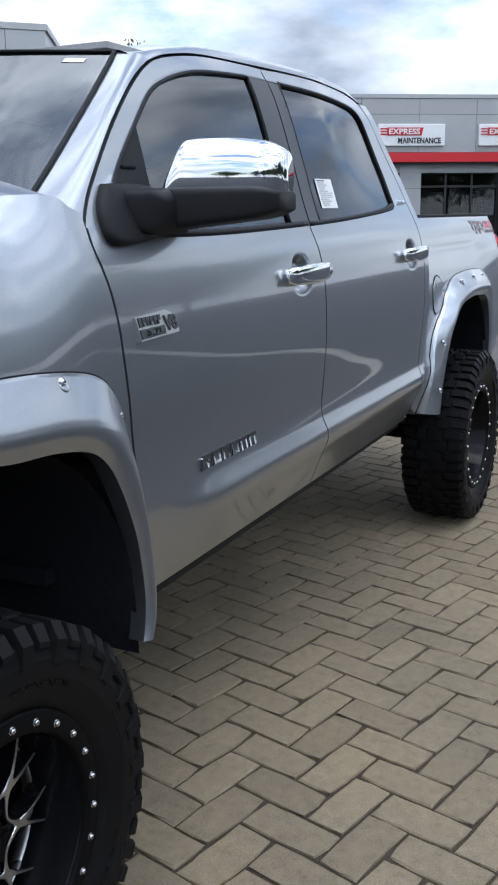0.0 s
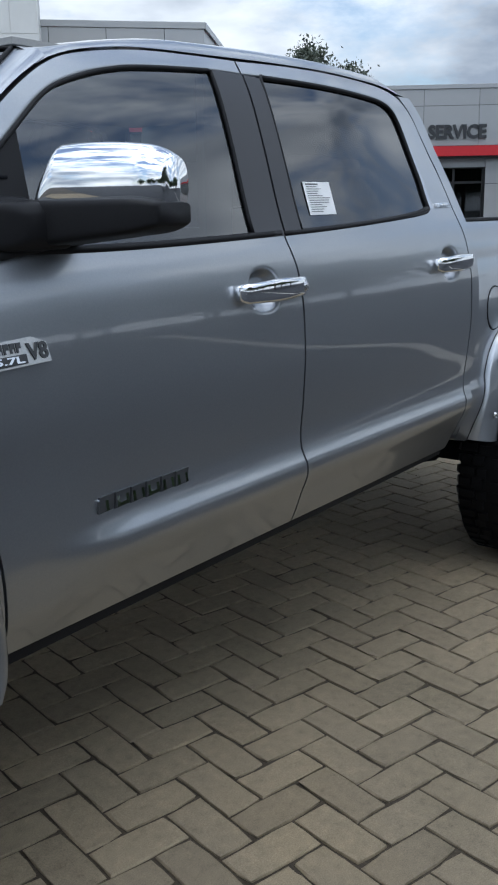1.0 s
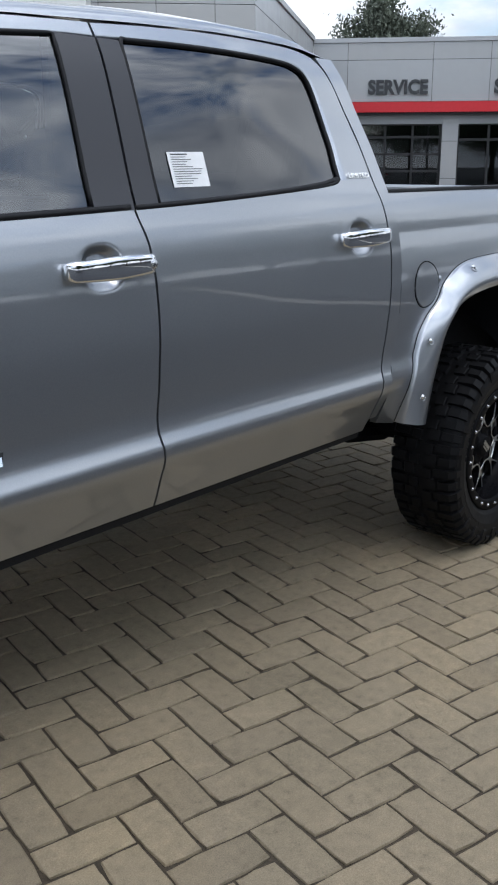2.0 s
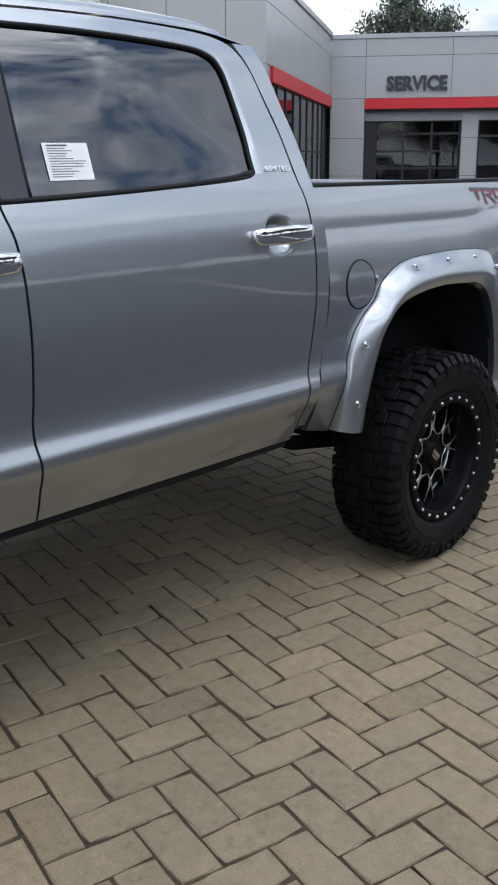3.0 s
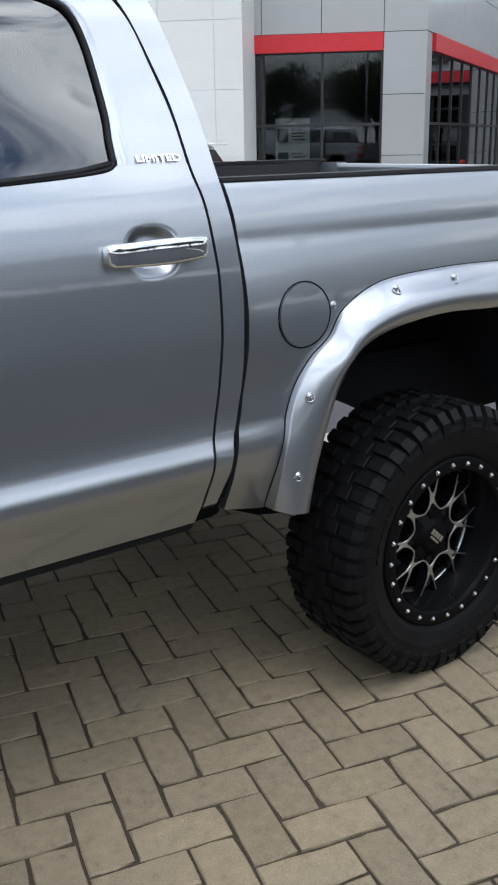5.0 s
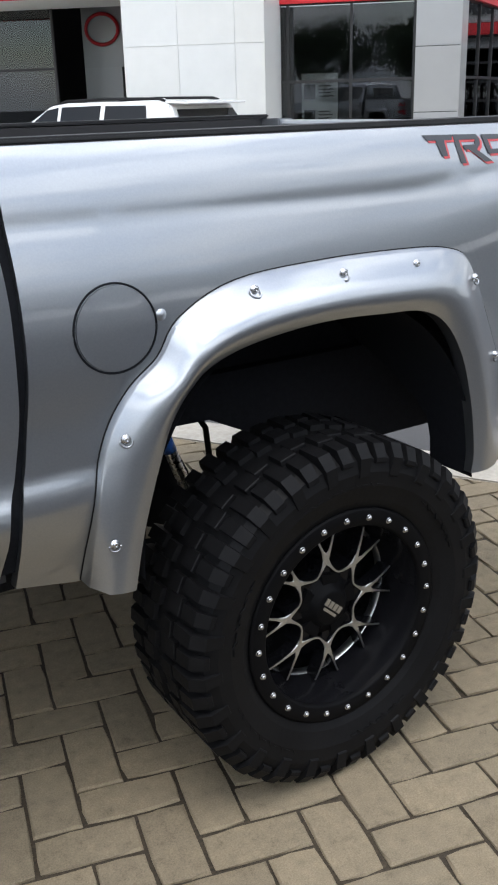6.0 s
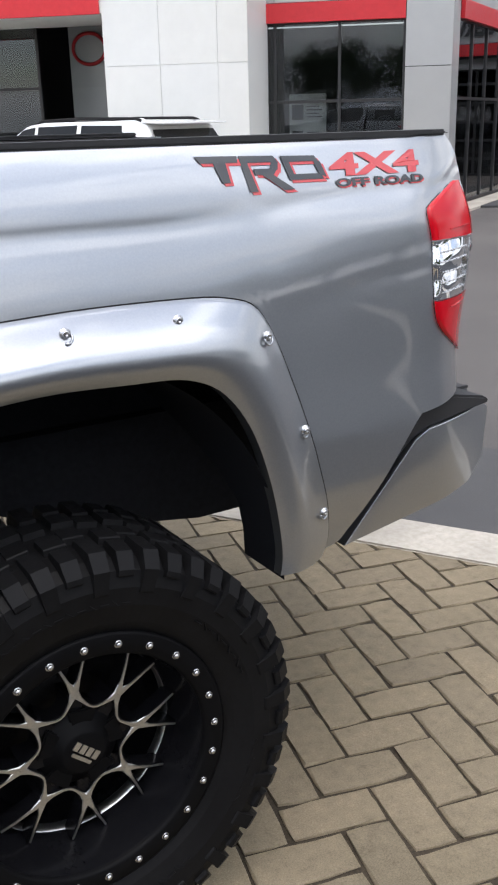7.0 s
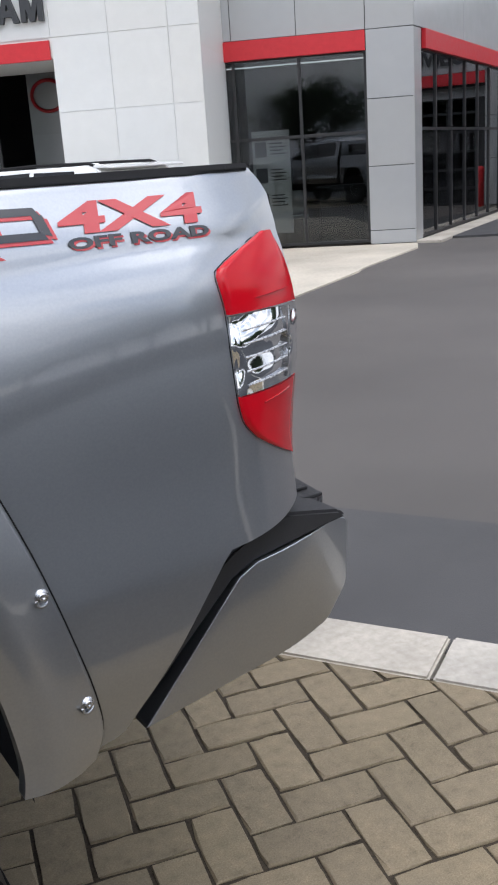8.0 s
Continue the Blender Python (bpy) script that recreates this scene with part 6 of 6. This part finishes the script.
# ---- trees ----
def tree(name, label, m, height, spread_r, seed, conifer=False, leaves=5200, group=""):
    t = thing(name, label, "tree", m, group=group)
    rng = random.Random(seed)
    bm = bmesh.new()
    add_tube(bm, [(0, 0, -0.2), (0.05, 0.02, height * 0.3), (-0.05, 0.04, height * 0.6), (0, 0, height * 0.93)], [height * 0.028, height * 0.022, height * 0.014, 0.02], 10)
    tips = []
    for k in range(34 if conifer else 22):
        f = rng.uniform(0.22, 0.95) if conifer else rng.uniform(0.30, 0.85)
        a = rng.uniform(0, 2 * math.pi)
        reach = spread_r * ((1.06 - f) * 1.15 if conifer else math.sin(math.pi * (0.18 + 0.72 * f)) * rng.uniform(0.7, 1.15))
        z0 = height * f * (1.0 if conifer else 0.85)
        p1 = Vector((reach * 0.5 * math.cos(a), reach * 0.5 * math.sin(a), z0 + reach * (0.05 if conifer else 0.35)))
        p2 = Vector((reach * math.cos(a), reach * math.sin(a), z0 + reach * (-0.08 if conifer else 0.55)))
        add_tube(bm, [(0, 0, z0), p1, p2], [height * 0.008, height * 0.005, 0.012], 5)
        tips += [p1, p2, (p1 + p2) / 2]
    part("trunk", bm, BARK, t, smooth=True)
    verts, faces = [], []
    for k in range(leaves):
        c = rng.choice(tips)
        r = height * (0.045 if conifer else 0.085)
        p = c + Vector((rng.gauss(0, r), rng.gauss(0, r), rng.gauss(0, r * 0.75)))
        s = height * (rng.uniform(0.005, 0.011) if conifer else rng.uniform(0.008, 0.019))
        q = Euler((rng.uniform(0, 6.3), rng.uniform(0, 6.3), rng.uniform(0, 6.3)))
        b = len(verts)
        for x, y in ((-1.4, 0), (0, -0.7), (1.4, 0), (0, 0.7)):
            verts.append(tuple(p + q.to_matrix() @ Vector((x * s, y * s, 0.2 * s * abs(x)))))
        faces.append((b, b + 1, b + 2, b + 3))
    me = bpy.data.meshes.new("crown")
    me.from_pydata(verts, [], faces)
    me.materials.append(NEEDLE if conifer else LEAF)
    crown = new("crown", me)
    crown.parent = t
    return t


tree("tree", "dark green pine rising behind the service wing roof", pose(40.5, 24.8, 0), 9.3, 4.6, 3, True, 15000)
tree("tree", "small dark pine behind the service wing roof", pose(41.3, 23.6, 0), 8.5, 3.6, 5, True, 8000)
tree("tree", "dark pine with a thin top behind the wing", pose(39.8, 26.0, 0), 8.6, 3.8, 8, True, 5000)
first = tree("tree", "broad leafy tree out of view beyond the lane, many added to block low sky", pose(-4, -34, 0), 6.8, 3.6, 11, False, 6500, "trees along the lane")
for x, y, s, a in ((-24, -38, 1.25, 40), (-15, -34, 1.0, 130), (4.5, -38, 1.3, 200), (12, -33, 1.0, 300), (19, -37, 1.3, 80), (27, -34, 1.1, 10), (36, -38, 1.3, 160), (-34, -41, 1.3, 250), (-50, -28, 1.2, 33), (50, -32, 1.15, 77),
                   # these two rows are added, out of view, to block low sky
                   (-9.5, -37, 1.25, 66), (0.5, -35, 1.1, 145), (8.5, -41, 1.45, 20), (15.5, -40, 1.4, 220), (23, -41, 1.45, 310), (31.5, -40, 1.4, 100), (-19.5, -41, 1.4, 280), (-29, -37, 1.2, 190), (42.5, -34, 1.25, 260), (-41, -35, 1.25, 5),
                   (-4.8, -20.5, 1.35, 240), (0.2, -21.5, 1.45, 320), (21.5, -21, 1.25, 290), (26, -20, 1.3, 355), (30.5, -21, 1.35, 120), (35.5, -20, 1.3, 205)):
    copy_thing(first, pose(x, y, 0, 0, 0, a) @ Matrix.Scale(s, 4))
pole = thing("light_pole", "tall grey steel lamp post beside the lane", "lamp post", pose(-9.5, -13.5, 0))
part("shaft", tube([(0, 0, 0), (0, 0, 7.5)], [0.09, 0.06], 12), POLE, pole, smooth=True)
part("foot", box(-0.25, 0.25, -0.25, 0.25, 0, 0.35, 0.03), CONCRETE, pole)
part("lamp_head", box(-0.2, 0.6, -0.15, 0.15, 7.45, 7.6, 0.03), POLE, pole)

# ---- pavers, last: herringbone ----
PAVE_W, PAVE_TURN, PAVE_AT = 0.124, radians(-14.0), Vector((0.084, -0.021))
E1, E2 = Vector((math.cos(PAVE_TURN), math.sin(PAVE_TURN))), Vector((-math.sin(PAVE_TURN), math.cos(PAVE_TURN)))


def paver_shape(rng):
    """A paver with chipped, worn edges, its middle at the origin, its top at z = 0."""
    L, W, g = PAVE_W, PAVE_W / 2, 0.0023
    a, b = L - g, W - g
    edge = [(-a, -b), (-a * 0.4, -b), (a * 0.35, -b), (a, -b), (a, 0.1 * b), (a, b), (a * 0.4, b), (-a * 0.3, b), (-a, b), (-a, -0.1 * b)]
    corner = (0, 3, 5, 8)
    wob = [(rng.uniform(-0.0050, 0.0022), rng.uniform(0.0012, 0.0072)) for _ in edge]

    def inner(p, k, d):
        s = 1.9 if k in corner else 1.0
        return p[0] - math.copysign(min(abs(p[0]), d * s if abs(p[0]) > a * 0.9 else 0), p[0]), p[1] - math.copysign(min(abs(p[1]), d * s if abs(p[1]) > b * 0.9 else 0), p[1])
    rings = [[(*inner(p, k, -w[0]), -0.016) for k, (p, w) in enumerate(zip(edge, wob))],
             [(*inner(p, k, -w[0]), -0.0045) for k, (p, w) in enumerate(zip(edge, wob))],
             [(*inner(p, k, w[1]), 0.0) for k, (p, w) in enumerate(zip(edge, wob))]]
    verts = [p for r in rings for p in r]
    m = len(edge)
    faces = [(i * m + k, i * m + (k + 1) % m, i * m + m + (k + 1) % m, i * m + m + k) for i in range(2) for k in range(m)] + [tuple(range(2 * m, 3 * m))]
    return verts, faces


pavement = thing("pavement", "brown-grey concrete pavers laid in herringbone with dark sandy joints", "pavement", kind="structure")
rng = random.Random(7)
shapes = []
for _ in range(14):
    me = bpy.data.meshes.new("brick")
    v, f = paver_shape(rng)
    me.from_pydata(v, [], f)
    me.materials.append(PAVER)
    shapes.append((me, v, f))
all_v, all_f, singles = [], [], 0
n = 170
for i in range(-n, n):
    for j in range(-n, n):
        r = (i - j) % 4
        if r not in (0, 3):
            continue
        a, b, turn = (i + 1, j + 0.5, 0.0) if r == 0 else (i + 0.5, j + 1, math.pi / 2)
        p = PAVE_AT + E1 * (a * PAVE_W) + E2 * (b * PAVE_W)
        if not (-13 < p.x < 13 and -1.37 < p.y < 9):
            continue
        ang = PAVE_TURN + turn
        ks = kerb_side(p.x, p.y)
        reach = abs(math.cos(ang - math.atan2(KERB_OUT.y, KERB_OUT.x))) * PAVE_W + abs(math.sin(ang - math.atan2(KERB_OUT.y, KERB_OUT.x))) * PAVE_W / 2
        if ks > reach - 0.01:
            continue
        z, tx, ty = rng.uniform(-0.0022, 0.0012), rng.uniform(-0.5, 0.5), rng.uniform(-0.5, 0.5)
        me, v, f = shapes[rng.randrange(14)]
        m = pose(p.x, p.y, z, tx, ty, math.degrees(ang))
        near = 0.45 < p.x < 5.55 and -0.70 < p.y < 0.80 and ks < -reach
        if near and singles < 300:
            o = new("brick", me)
            o.parent = pavement
            o.matrix_world = m
            singles += 1
        else:
            base_i = len(all_v)
            pts = [m @ Vector(q) for q in v]
            if p.y < -1.05:           # cut at the lane
                pts = [Vector((q.x, max(q.y, -1.30), q.z)) for q in pts]
            if ks > -reach:          # cut at the kerb
                pts = [Vector((*(Vector((q.x, q.y)) - KERB_OUT * max(0.0, kerb_side(q.x, q.y) + 0.006)), q.z)) for q in pts]
            all_v += [tuple(q) for q in pts]
            all_f += [tuple(k + base_i for k in q) for q in f]
me = bpy.data.meshes.new("paver_field")
me.from_pydata(all_v, [], all_f)
me.materials.append(PAVER_FAR)
field = new("paver_field", me)
field.parent = pavement
tagged(field, "brown-grey concrete pavers laid in herringbone", kind="stuff")
